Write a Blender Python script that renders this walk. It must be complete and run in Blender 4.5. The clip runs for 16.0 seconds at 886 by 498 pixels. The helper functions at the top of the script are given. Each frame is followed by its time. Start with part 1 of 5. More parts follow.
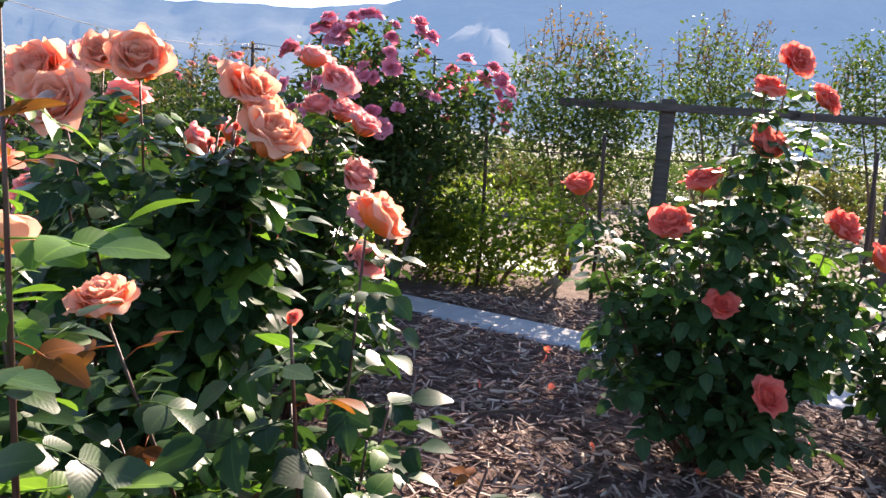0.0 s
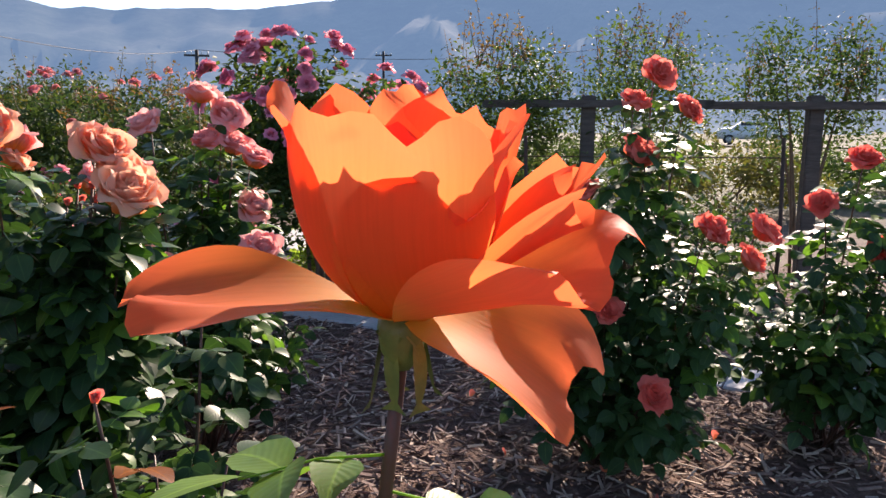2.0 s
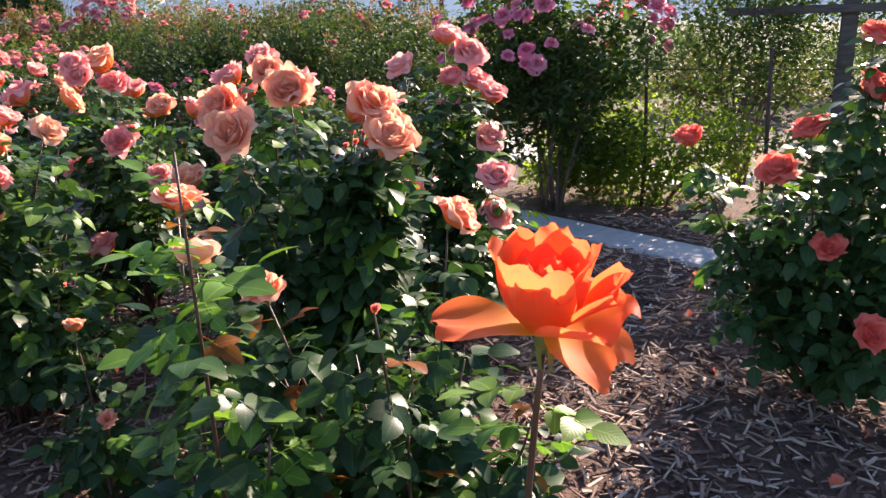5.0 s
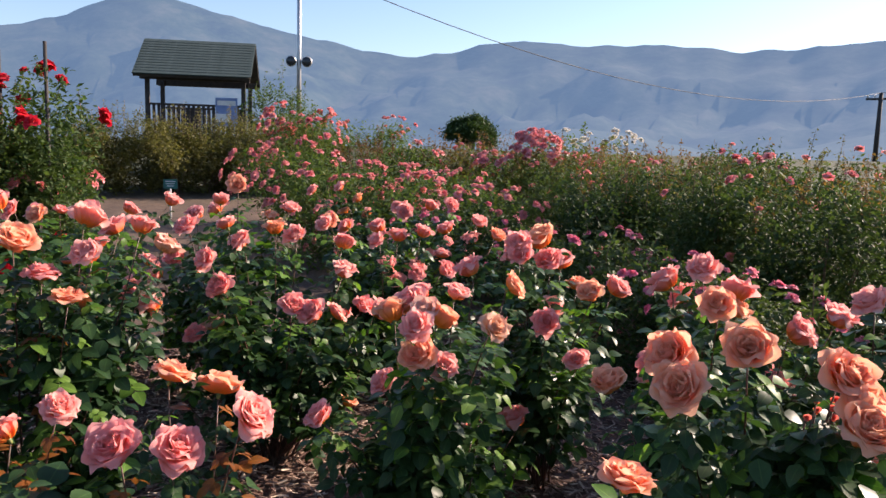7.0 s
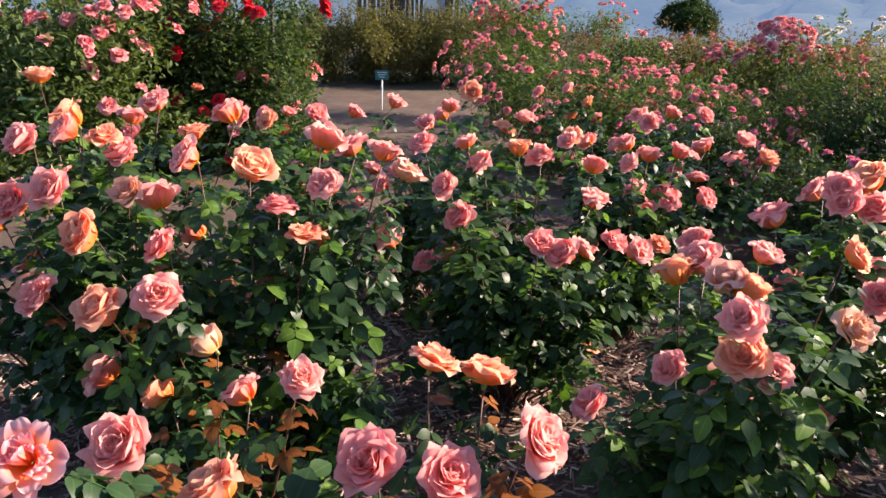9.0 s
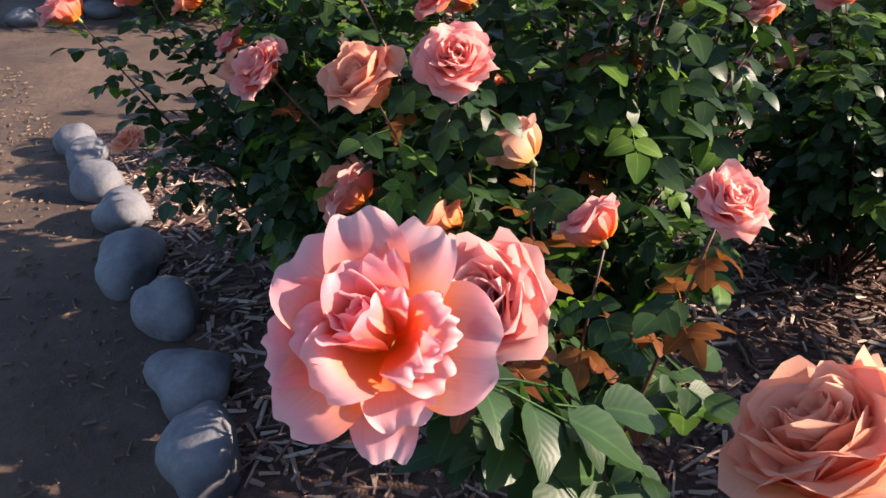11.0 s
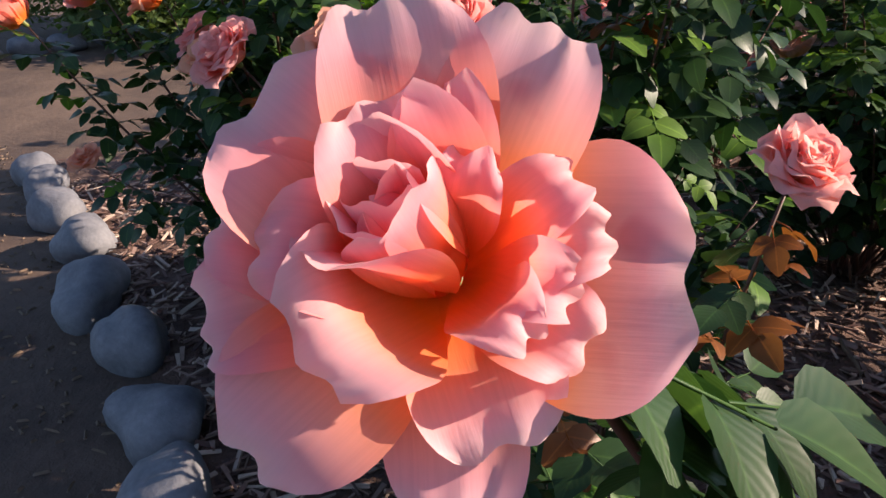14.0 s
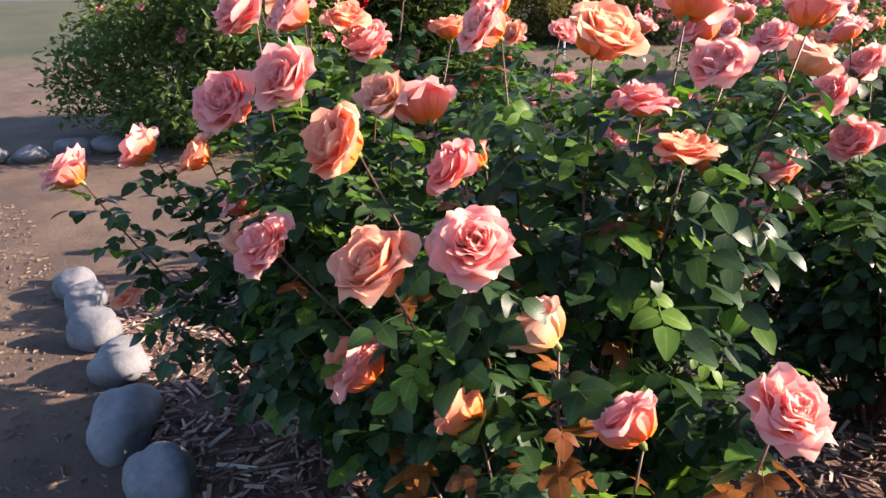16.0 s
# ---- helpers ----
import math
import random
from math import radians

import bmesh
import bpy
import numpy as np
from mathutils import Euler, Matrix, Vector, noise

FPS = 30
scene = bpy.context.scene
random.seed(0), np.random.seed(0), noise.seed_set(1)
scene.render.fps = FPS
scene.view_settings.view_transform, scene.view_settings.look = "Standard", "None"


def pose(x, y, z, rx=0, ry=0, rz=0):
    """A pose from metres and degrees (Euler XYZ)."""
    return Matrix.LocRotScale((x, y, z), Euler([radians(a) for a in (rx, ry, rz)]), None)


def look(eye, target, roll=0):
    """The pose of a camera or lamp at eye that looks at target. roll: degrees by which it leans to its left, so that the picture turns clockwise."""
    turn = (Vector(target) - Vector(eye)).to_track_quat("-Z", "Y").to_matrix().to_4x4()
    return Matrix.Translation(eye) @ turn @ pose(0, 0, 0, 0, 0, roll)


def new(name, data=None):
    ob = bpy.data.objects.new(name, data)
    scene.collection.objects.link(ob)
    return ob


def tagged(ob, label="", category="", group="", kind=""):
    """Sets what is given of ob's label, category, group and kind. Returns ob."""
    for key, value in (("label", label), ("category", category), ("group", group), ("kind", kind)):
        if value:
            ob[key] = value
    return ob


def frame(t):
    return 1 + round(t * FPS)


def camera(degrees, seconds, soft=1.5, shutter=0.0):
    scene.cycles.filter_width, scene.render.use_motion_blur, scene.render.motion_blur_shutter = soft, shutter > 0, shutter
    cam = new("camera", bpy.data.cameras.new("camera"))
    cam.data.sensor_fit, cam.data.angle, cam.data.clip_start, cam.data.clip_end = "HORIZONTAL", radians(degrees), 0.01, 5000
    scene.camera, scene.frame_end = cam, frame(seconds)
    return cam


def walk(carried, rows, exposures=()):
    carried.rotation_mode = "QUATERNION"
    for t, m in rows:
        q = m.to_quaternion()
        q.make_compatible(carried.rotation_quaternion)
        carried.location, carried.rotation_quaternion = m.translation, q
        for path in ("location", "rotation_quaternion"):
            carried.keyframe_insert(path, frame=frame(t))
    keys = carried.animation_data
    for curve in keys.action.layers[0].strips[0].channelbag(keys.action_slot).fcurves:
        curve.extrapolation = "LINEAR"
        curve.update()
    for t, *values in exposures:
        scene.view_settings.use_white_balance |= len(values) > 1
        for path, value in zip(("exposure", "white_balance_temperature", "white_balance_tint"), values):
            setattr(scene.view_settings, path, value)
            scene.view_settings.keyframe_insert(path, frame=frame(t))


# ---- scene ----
cam = camera(61.2, 16.0)
PATH = [
    (0, (-0.073, 0.081, 0.936), (0.022, 2.054, 0.622), 3.8),
    (0.5, (0.006, 0.068, 0.975), (0.268, 2.028, 0.673), 1.5),
    (1, (0.068, 0.042, 1.038), (0.382, 1.989, 0.716), 1.1),
    (1.5, (0.117, 0.036, 1.036), (0.381, 1.986, 0.688), -0.5),
    (2, (0.133, 0.021, 1.039), (0.324, 1.985, 0.711), 0.3),
    (2.5, (0.150, -0.022, 1.053), (0.118, 1.946, 0.694), -1.7),
    (3, (0.159, -0.056, 1.078), (-0.088, 1.880, 0.642), -3.2),
    (3.2, (0.155, -0.069, 1.083), (-0.132, 1.853, 0.609), -2.8),
    (5.3, (0.176, -0.247, 1.199), (-0.264, 1.618, 0.624), -1.6),
    (5.5, (0.174, -0.271, 1.226), (-0.287, 1.603, 0.702), -1.2),
    (6, (0.157, -0.281, 1.329), (-0.465, 1.580, 0.940), -0.5),
    (6.5, (0.085, -0.194, 1.392), (-0.867, 1.540, 1.094), 0.3),
    (7, (-0.023, -0.137, 1.436), (-1.340, 1.346, 1.181), 1.6),
    (7.5, (-0.194, -0.126, 1.484), (-1.708, 1.153, 1.216), 2.2),
    (8, (-0.412, -0.119, 1.551), (-1.961, 1.090, 1.178), 1.8),
    (8.5, (-0.501, -0.099, 1.551), (-2.048, 1.084, 1.093), 1.8),
    (9, (-0.611, 0.027, 1.507), (-2.207, 1.098, 0.952), 2.0),
    (9.5, (-0.784, 0.063, 1.462), (-2.451, 0.947, 0.801), 1.8),
    (10, (-1.077, -0.003, 1.337), (-2.746, 0.737, 0.520), 1.2),
    (10.2, (-1.177, -0.028, 1.274), (-2.833, 0.693, 0.415), 1.1),
    (12.3, (-1.617, -0.006, 0.961), (-3.291, 0.627, 0.068), -0.8),
    (12.5, (-1.620, -0.004, 0.957), (-3.293, 0.652, 0.080), -0.9),
    (13, (-1.620, -0.004, 0.949), (-3.286, 0.710, 0.104), -0.8),
    (13.5, (-1.615, 0.002, 0.956), (-3.283, 0.735, 0.131), -1.2),
    (14, (-1.609, 0.000, 0.953), (-3.280, 0.734, 0.135), -1.2),
    (14.5, (-1.608, -0.005, 0.958), (-3.274, 0.726, 0.128), -0.9),
    (15, (-1.602, -0.008, 0.964), (-3.267, 0.713, 0.122), -1.2),
    (15.5, (-1.595, -0.008, 1.000), (-3.284, 0.706, 0.202), -1.7),
    (16, (-1.582, -0.002, 1.164), (-3.345, 0.708, 0.544), -0.9),
]
walk(cam, [(t, look(eye, target, roll)) for t, eye, target, roll in PATH], [(0, 1.95, 6350, 19), (1, 1.50, 6350, 19), (2.5, 1.38, 6350, 19), (3.2, 1.48, 6350, 19), (5.5, 1.90, 6350, 19), (6.2, 1.70, 6350, 19), (7, 1.20, 6350, 19), (8, 1.34, 6350, 19), (10, 1.52, 6350, 19), (12.5, 1.10, 6350, 19), (15, 1.13, 6350, 19), (16, 1.75, 6350, 19)])

# ---- light ----
SUN_AZ, SUN_EL = radians(24), radians(25)
world = bpy.data.worlds.new("sky")
scene.world = world
world.use_nodes = True
wn = world.node_tree
sky = wn.nodes.new("ShaderNodeTexSky")
sky.sky_type, sky.sun_disc = "NISHITA", False
sky.sun_elevation, sky.sun_rotation = SUN_EL, SUN_AZ
sky.air_density, sky.dust_density, sky.ozone_density = 1.0, 0.6, 2.0
wn.links.new(sky.outputs[0], wn.nodes["Background"].inputs[0])
wn.nodes["Background"].inputs[1].default_value = 0.09
sun = new("sun", bpy.data.lights.new("sun", "SUN"))
sun.data.energy, sun.data.angle, sun.data.color = 5.0, radians(0.5), (1.0, 0.83, 0.64)
sun.matrix_world = look((0, 0, 30), (-math.sin(SUN_AZ) * math.cos(SUN_EL), -math.cos(SUN_AZ) * math.cos(SUN_EL), 30 - math.sin(SUN_EL)))


# ---- materials ----
def material(name):
    m = bpy.data.materials.new(name)
    m.use_nodes = True
    nt = m.node_tree
    return m, nt, nt.nodes["Principled BSDF"], nt.nodes["Material Output"]


def node(nt, kind, **values):
    n = nt.nodes.new(kind)
    for key, value in values.items():
        n.inputs[key.replace("_", " ")].default_value = value
    return n


def ramp(nt, fac, stops):
    r = nt.nodes.new("ShaderNodeValToRGB")
    while len(r.color_ramp.elements) < len(stops):
        r.color_ramp.elements.new(0.5)
    for e, (p, c) in zip(r.color_ramp.elements, stops):
        e.position, e.color = p, (*c, 1)
    nt.links.new(fac, r.inputs[0])
    return r.outputs[0]


def mix(nt, fac, a, b, kind="MIX"):
    n = nt.nodes.new("ShaderNodeMix")
    n.data_type, n.blend_type = "RGBA", kind
    for socket, value in ((n.inputs[0], fac), (n.inputs[6], a), (n.inputs[7], b)):
        if isinstance(value, bpy.types.NodeSocket):
            nt.links.new(value, socket)
        elif isinstance(value, tuple):
            socket.default_value = (*value, 1)
        else:
            socket.default_value = value
    return n.outputs[2]


def noisy(nt, scale, detail=4.0, rough=0.6, stretch=None):
    tc = nt.nodes.new("ShaderNodeTexCoord")
    n = node(nt, "ShaderNodeTexNoise", Scale=scale, Detail=detail, Roughness=rough)
    if stretch:
        mp = nt.nodes.new("ShaderNodeMapping")
        mp.inputs["Scale"].default_value = stretch
        nt.links.new(tc.outputs["Object"], mp.inputs[0])
        nt.links.new(mp.outputs[0], n.inputs["Vector"])
    else:
        nt.links.new(tc.outputs["Object"], n.inputs["Vector"])
    return n.outputs[0]


def bump(nt, height, bsdf, strength=0.4, distance=0.01):
    b = node(nt, "ShaderNodeBump", Strength=strength, Distance=distance)
    nt.links.new(height, b.inputs["Height"])
    nt.links.new(b.outputs[0], bsdf.inputs["Normal"])


def surface(name, dark, light, scale=8.0, rough=0.8, metal=0.0, relief=0.3, depth=0.01, stretch=None, fine=6.0):
    """A plain stuff with stains at one scale and grain at a finer one."""
    m, nt, p, out = material(name)
    coarse, grain = noisy(nt, scale, 5, 0.65, stretch), noisy(nt, scale * fine, 4, 0.7, stretch)
    col = ramp(nt, coarse, [(0.3, dark), (0.7, light)])
    nt.links.new(mix(nt, 0.5, col, ramp(nt, grain, [(0.25, (0.55, 0.55, 0.55)), (0.75, (1.25, 1.25, 1.25))]), "MULTIPLY"), p.inputs["Base Color"])
    p.inputs["Roughness"].default_value, p.inputs["Metallic"].default_value = rough, metal
    bump(nt, grain, p, relief, depth)
    return m


def attribute(nt, name):
    a = nt.nodes.new("ShaderNodeAttribute")
    a.attribute_name = name
    return a.outputs["Fac"]


def see_through(nt, p, out, colour, share):
    """Light that comes through a thin leaf or petal from its other side."""
    t = nt.nodes.new("ShaderNodeBsdfTranslucent")
    nt.links.new(colour, t.inputs["Color"])
    s = nt.nodes.new("ShaderNodeMixShader")
    s.inputs[0].default_value = share
    nt.links.new(p.outputs[0], s.inputs[1])
    nt.links.new(t.outputs[0], s.inputs[2])
    nt.links.new(s.outputs[0], out.inputs["Surface"])


def petal_material(name, heart, middle, edge, other_edge, share=0.35, start=0.12, stop=0.42, rim_pale=0.0):
    """Petals: from the heart's colour to the edge's; each bloom leans to one edge colour or the other."""
    m, nt, p, out = material(name)
    info = nt.nodes.new("ShaderNodeObjectInfo")
    rim = mix(nt, info.outputs["Random"], edge, other_edge)
    mid = ramp(nt, attribute(nt, "along"), [(start, heart), (stop, middle)])
    n = noisy(nt, 5.0, 4, 0.6)
    fac = nt.nodes.new("ShaderNodeMapRange")
    fac.inputs["From Min"].default_value, fac.inputs["From Max"].default_value = stop - 0.1, 0.9
    nt.links.new(attribute(nt, "along"), fac.inputs[0])
    col = mix(nt, fac.outputs[0], mid, rim)
    col = mix(nt, 0.35, col, ramp(nt, n, [(0.3, (0.88, 0.80, 0.80)), (0.65, (1.06, 1.06, 1.06))]), "MULTIPLY")
    spots = ramp(nt, noisy(nt, 38.0, 2, 0.5), [(0.66, (1, 1, 1)), (0.74, (0.85, 0.45, 0.5))])
    col = mix(nt, 0.5, col, spots, "MULTIPLY")
    grid = nt.nodes.new("ShaderNodeCombineXYZ")
    for socket, name_, factor in ((0, "across", 34.0), (1, "along", 2.2)):
        times = nt.nodes.new("ShaderNodeMath")
        times.operation = "MULTIPLY"
        times.inputs[1].default_value = factor
        nt.links.new(attribute(nt, name_), times.inputs[0])
        nt.links.new(times.outputs[0], grid.inputs[socket])
    veins = node(nt, "ShaderNodeTexNoise", Scale=1.0, Detail=3.0, Roughness=0.6)
    nt.links.new(grid.outputs[0], veins.inputs["Vector"])
    col = mix(nt, 0.22, col, ramp(nt, veins.outputs[0], [(0.35, (0.84, 0.76, 0.76)), (0.62, (1.05, 1.05, 1.05))]), "MULTIPLY")
    if rim_pale:
        worn = nt.nodes.new("ShaderNodeMapRange")
        worn.inputs["From Min"].default_value, worn.inputs["From Max"].default_value, worn.inputs["To Max"].default_value = 0.82, 1.0, rim_pale
        nt.links.new(attribute(nt, "along"), worn.inputs[0])
        col = mix(nt, worn.outputs[0], col, (0.90, 0.76, 0.66))
    nt.links.new(col, p.inputs["Base Color"])
    p.inputs["Roughness"].default_value = 0.6
    p.inputs["Specular IOR Level"].default_value = 0.2
    p.inputs["Sheen Weight"].default_value = 0.06
    bump(nt, mix(nt, 0.7, veins.outputs[0], n), p, 0.10, 0.004)
    see_through(nt, p, out, col, share)
    return m


def leaf_material(name, dark, light, shiny=0.35, share=0.3, young=None):
    m, nt, p, out = material(name)
    isle = nt.nodes.new("ShaderNodeNewGeometry").outputs["Random Per Island"]
    info = nt.nodes.new("ShaderNodeObjectInfo").outputs["Random"]
    mid = nt.nodes.new("ShaderNodeMath")
    mid.operation = "ADD"
    nt.links.new(isle, mid.inputs[0])
    nt.links.new(info, mid.inputs[1])
    half = nt.nodes.new("ShaderNodeMath")
    half.operation = "MULTIPLY"
    half.inputs[1].default_value = 0.5
    nt.links.new(mid.outputs[0], half.inputs[0])
    stops = [(0.15, dark), (0.75, light)] + ([(0.86, light), (0.93, young)] if young else [])
    col = ramp(nt, half.outputs[0], stops)
    col = mix(nt, 0.6, col, ramp(nt, noisy(nt, 22.0, 4), [(0.3, (0.6, 0.62, 0.6)), (0.7, (1.2, 1.2, 1.15))]), "MULTIPLY")
    rib = ramp(nt, attribute(nt, "across"), [(0.0, (1.7, 1.6, 1.4)), (0.10, (1, 1, 1))])
    col = mix(nt, 1.0, col, rib, "MULTIPLY")
    nt.links.new(col, p.inputs["Base Color"])
    p.inputs["Roughness"].default_value = shiny
    p.inputs["Specular IOR Level"].default_value = 0.22
    wave = node(nt, "ShaderNodeTexWave", Scale=1.0, Distortion=1.0)
    vec = nt.nodes.new("ShaderNodeCombineXYZ")
    slant = nt.nodes.new("ShaderNodeMath")
    slant.operation = "MULTIPLY_ADD"
    slant.inputs[1].default_value = 2.4
    nt.links.new(attribute(nt, "along"), slant.inputs[0])
    back = nt.nodes.new("ShaderNodeMath")
    back.operation = "MULTIPLY"
    back.inputs[1].default_value = -0.9
    nt.links.new(attribute(nt, "across"), back.inputs[0])
    nt.links.new(back.outputs[0], slant.inputs[2])
    nt.links.new(slant.outputs[0], vec.inputs[0])
    nt.links.new(vec.outputs[0], wave.inputs["Vector"])
    bump(nt, wave.outputs[0], p, 0.08, 0.001)
    bright = mix(nt, 1.0, col, (1.5, 1.6, 0.7), "MULTIPLY")
    see_through(nt, p, out, bright, share)
    return m


PINK = petal_material("pink petals", (0.96, 0.31, 0.05), (0.98, 0.37, 0.25), (0.98, 0.41, 0.39), (0.98, 0.53, 0.47), 0.5, 0.12, 0.44, 0.15)
HERO = petal_material("flushed pink petals", (0.97, 0.24, 0.005), (0.98, 0.36, 0.18), (0.97, 0.37, 0.45), (0.97, 0.54, 0.58), 0.48, 0.18, 0.60, 0.5)
PEACH = petal_material("peach petals", (0.96, 0.35, 0.04), (0.98, 0.43, 0.18), (0.98, 0.46, 0.30), (0.98, 0.55, 0.35), 0.5, 0.12, 0.5, 0.12)
ORANGE = petal_material("orange petals", (0.95, 0.42, 0.03), (0.95, 0.28, 0.05), (0.95, 0.16, 0.055), (0.95, 0.21, 0.07), 0.62)
CORAL = petal_material("coral petals", (0.92, 0.24, 0.08), (0.92, 0.22, 0.13), (0.91, 0.19, 0.14), (0.93, 0.28, 0.21), 0.5)
MAGENTA = petal_material("magenta petals", (0.80, 0.28, 0.32), (0.80, 0.22, 0.34), (0.84, 0.21, 0.32), (0.88, 0.36, 0.44))
ROSE = petal_material("rose pink petals", (0.85, 0.40, 0.25), (0.84, 0.30, 0.28), (0.82, 0.25, 0.28), (0.86, 0.40, 0.38))
RED = petal_material("red petals", (0.55, 0.02, 0.02), (0.65, 0.012, 0.02), (0.70, 0.012, 0.025), (0.72, 0.03, 0.06))
WHITE = petal_material("white petals", (0.8, 0.72, 0.45), (0.8, 0.77, 0.66), (0.82, 0.80, 0.75), (0.80, 0.78, 0.70))
FADED = petal_material("faded petals", (0.75, 0.40, 0.14), (0.88, 0.58, 0.36), (0.88, 0.52, 0.42), (0.80, 0.46, 0.32))
LEAF = leaf_material("rose leaf", (0.014, 0.038, 0.015), (0.042, 0.088, 0.029), 0.40, 0.24)
YOUNG = leaf_material("young rose leaf", (0.070, 0.160, 0.024), (0.14, 0.25, 0.045), 0.45, 0.4)
BRONZE = leaf_material("bronze young leaf", (0.13, 0.040, 0.018), (0.26, 0.10, 0.025), 0.36, 0.35)
SHRUB = leaf_material("shrub leaf", (0.042, 0.076, 0.024), (0.115, 0.165, 0.052), 0.6, 0.36)
DARKSHRUB = leaf_material("dark shrub leaf", (0.026, 0.052, 0.020), (0.075, 0.110, 0.038), 0.6, 0.32)
RUSSET = leaf_material("russet shoot leaf", (0.10, 0.060, 0.030), (0.20, 0.115, 0.055), 0.6, 0.35)
OLIVE = leaf_material("olive shrub leaf", (0.085, 0.088, 0.028), (0.17, 0.155, 0.055), 0.55, 0.34)
LIME = leaf_material("lit weed leaf", (0.13, 0.19, 0.03), (0.25, 0.33, 0.07), 0.5, 0.6)
TREE = leaf_material("tree leaf", (0.020, 0.045, 0.014), (0.050, 0.085, 0.024), 0.5, 0.2)
CANE = surface("rose cane", (0.085, 0.026, 0.022), (0.10, 0.060, 0.030), 14, 0.5, 0, 0.2, 0.002)
TWIG = surface("dry twig", (0.10, 0.065, 0.040), (0.20, 0.14, 0.09), 20, 0.8, 0, 0.3, 0.003)
SEPAL = surface("sepal green", (0.09, 0.13, 0.035), (0.22, 0.24, 0.05), 30, 0.5, 0, 0.2, 0.002)


def ground_material():
    """Packed earth round the beds, thin dry grass on the land beyond."""
    m, nt, p, out = material("packed earth and far grass")
    coarse, grain = noisy(nt, 1.6, 6, 0.65), noisy(nt, 24, 5, 0.75)
    earth = ramp(nt, coarse, [(0.3, (0.060, 0.038, 0.028)), (0.7, (0.16, 0.105, 0.070))])
    grass = ramp(nt, noisy(nt, 0.35, 6, 0.7), [(0.3, (0.030, 0.040, 0.016)), (0.7, (0.075, 0.078, 0.036))])
    tc = nt.nodes.new("ShaderNodeTexCoord")
    away = nt.nodes.new("ShaderNodeVectorMath")
    away.operation = "DISTANCE"
    away.inputs[1].default_value = (-5.0, 0.0, 0.0)
    nt.links.new(tc.outputs["Object"], away.inputs[0])
    edge = nt.nodes.new("ShaderNodeMapRange")
    edge.inputs["From Min"].default_value, edge.inputs["From Max"].default_value = 12.0, 16.0
    nt.links.new(away.outputs["Value"], edge.inputs[0])
    col = mix(nt, edge.outputs[0], earth, grass)
    col = mix(nt, 0.5, col, ramp(nt, grain, [(0.25, (0.5, 0.5, 0.5)), (0.75, (1.3, 1.3, 1.3))]), "MULTIPLY")
    nt.links.new(col, p.inputs["Base Color"])
    p.inputs["Roughness"].default_value = 0.95
    bump(nt, grain, p, 0.6, 0.02)
    return m


SOIL = ground_material()
MULCH = surface("bark mulch", (0.075, 0.040, 0.030), (0.18, 0.105, 0.075), 9, 0.95, 0, 0.9, 0.03, None, 5)
STONE = surface("river stone", (0.105, 0.11, 0.125), (0.235, 0.235, 0.245), 7, 0.75, 0, 0.35, 0.008, None, 7)
CONCRETE = surface("concrete", (0.40, 0.40, 0.39), (0.50, 0.49, 0.47), 4, 0.85, 0, 0.35, 0.006, None, 9)
WOOD = surface("weathered fence wood", (0.055, 0.042, 0.034), (0.13, 0.105, 0.085), 6, 0.85, 0, 0.5, 0.006, (1, 8, 8))
DARKWOOD = surface("dark stained wood", (0.020, 0.017, 0.016), (0.050, 0.040, 0.034), 6, 0.75, 0, 0.4, 0.006)
SHINGLE = surface("green roof shingle", (0.030, 0.055, 0.052), (0.055, 0.085, 0.080), 3, 0.85, 0, 0.5, 0.02)
STEEL = surface("galvanised steel", (0.42, 0.43, 0.44), (0.56, 0.57, 0.58), 5, 0.45, 0.8, 0.1, 0.002)
RUST = surface("rusty stake", (0.05, 0.028, 0.02), (0.11, 0.06, 0.04), 18, 0.8, 0.2, 0.3, 0.003)
BLACK = surface("black cable", (0.015, 0.015, 0.016), (0.03, 0.03, 0.03), 8, 0.6)
LABEL = surface("green plant label", (0.03, 0.15, 0.12), (0.05, 0.21, 0.17), 6, 0.5)
POSTER = surface("faded blue poster", (0.10, 0.18, 0.42), (0.22, 0.30, 0.52), 1.5, 0.6)
ASPHALT = surface("asphalt", (0.040, 0.040, 0.042), (0.065, 0.064, 0.062), 1.2, 0.9, 0, 0.3, 0.01)
RUBBER = surface("tyre rubber", (0.015, 0.015, 0.015), (0.03, 0.03, 0.03), 6, 0.85)
WHITEPAINT = surface("white paint", (0.62, 0.62, 0.60), (0.80, 0.80, 0.78), 5, 0.5)
GLASS = surface("dark glass", (0.02, 0.025, 0.03), (0.04, 0.045, 0.05), 3, 0.1)


def chip_material():
    m, nt, p, out = material("wood chip")
    isle = nt.nodes.new("ShaderNodeNewGeometry").outputs["Random Per Island"]
    col = ramp(nt, isle, [(0.0, (0.075, 0.038, 0.030)), (0.4, (0.20, 0.115, 0.088)), (0.75, (0.38, 0.265, 0.205)), (1.0, (0.60, 0.48, 0.37))])
    col = mix(nt, 0.5, col, ramp(nt, noisy(nt, 60, 4, 0.7), [(0.3, (0.6, 0.6, 0.6)), (0.7, (1.2, 1.2, 1.2))]), "MULTIPLY")
    nt.links.new(col, p.inputs["Base Color"])
    p.inputs["Roughness"].default_value = 0.85
    return m


CHIP = chip_material()


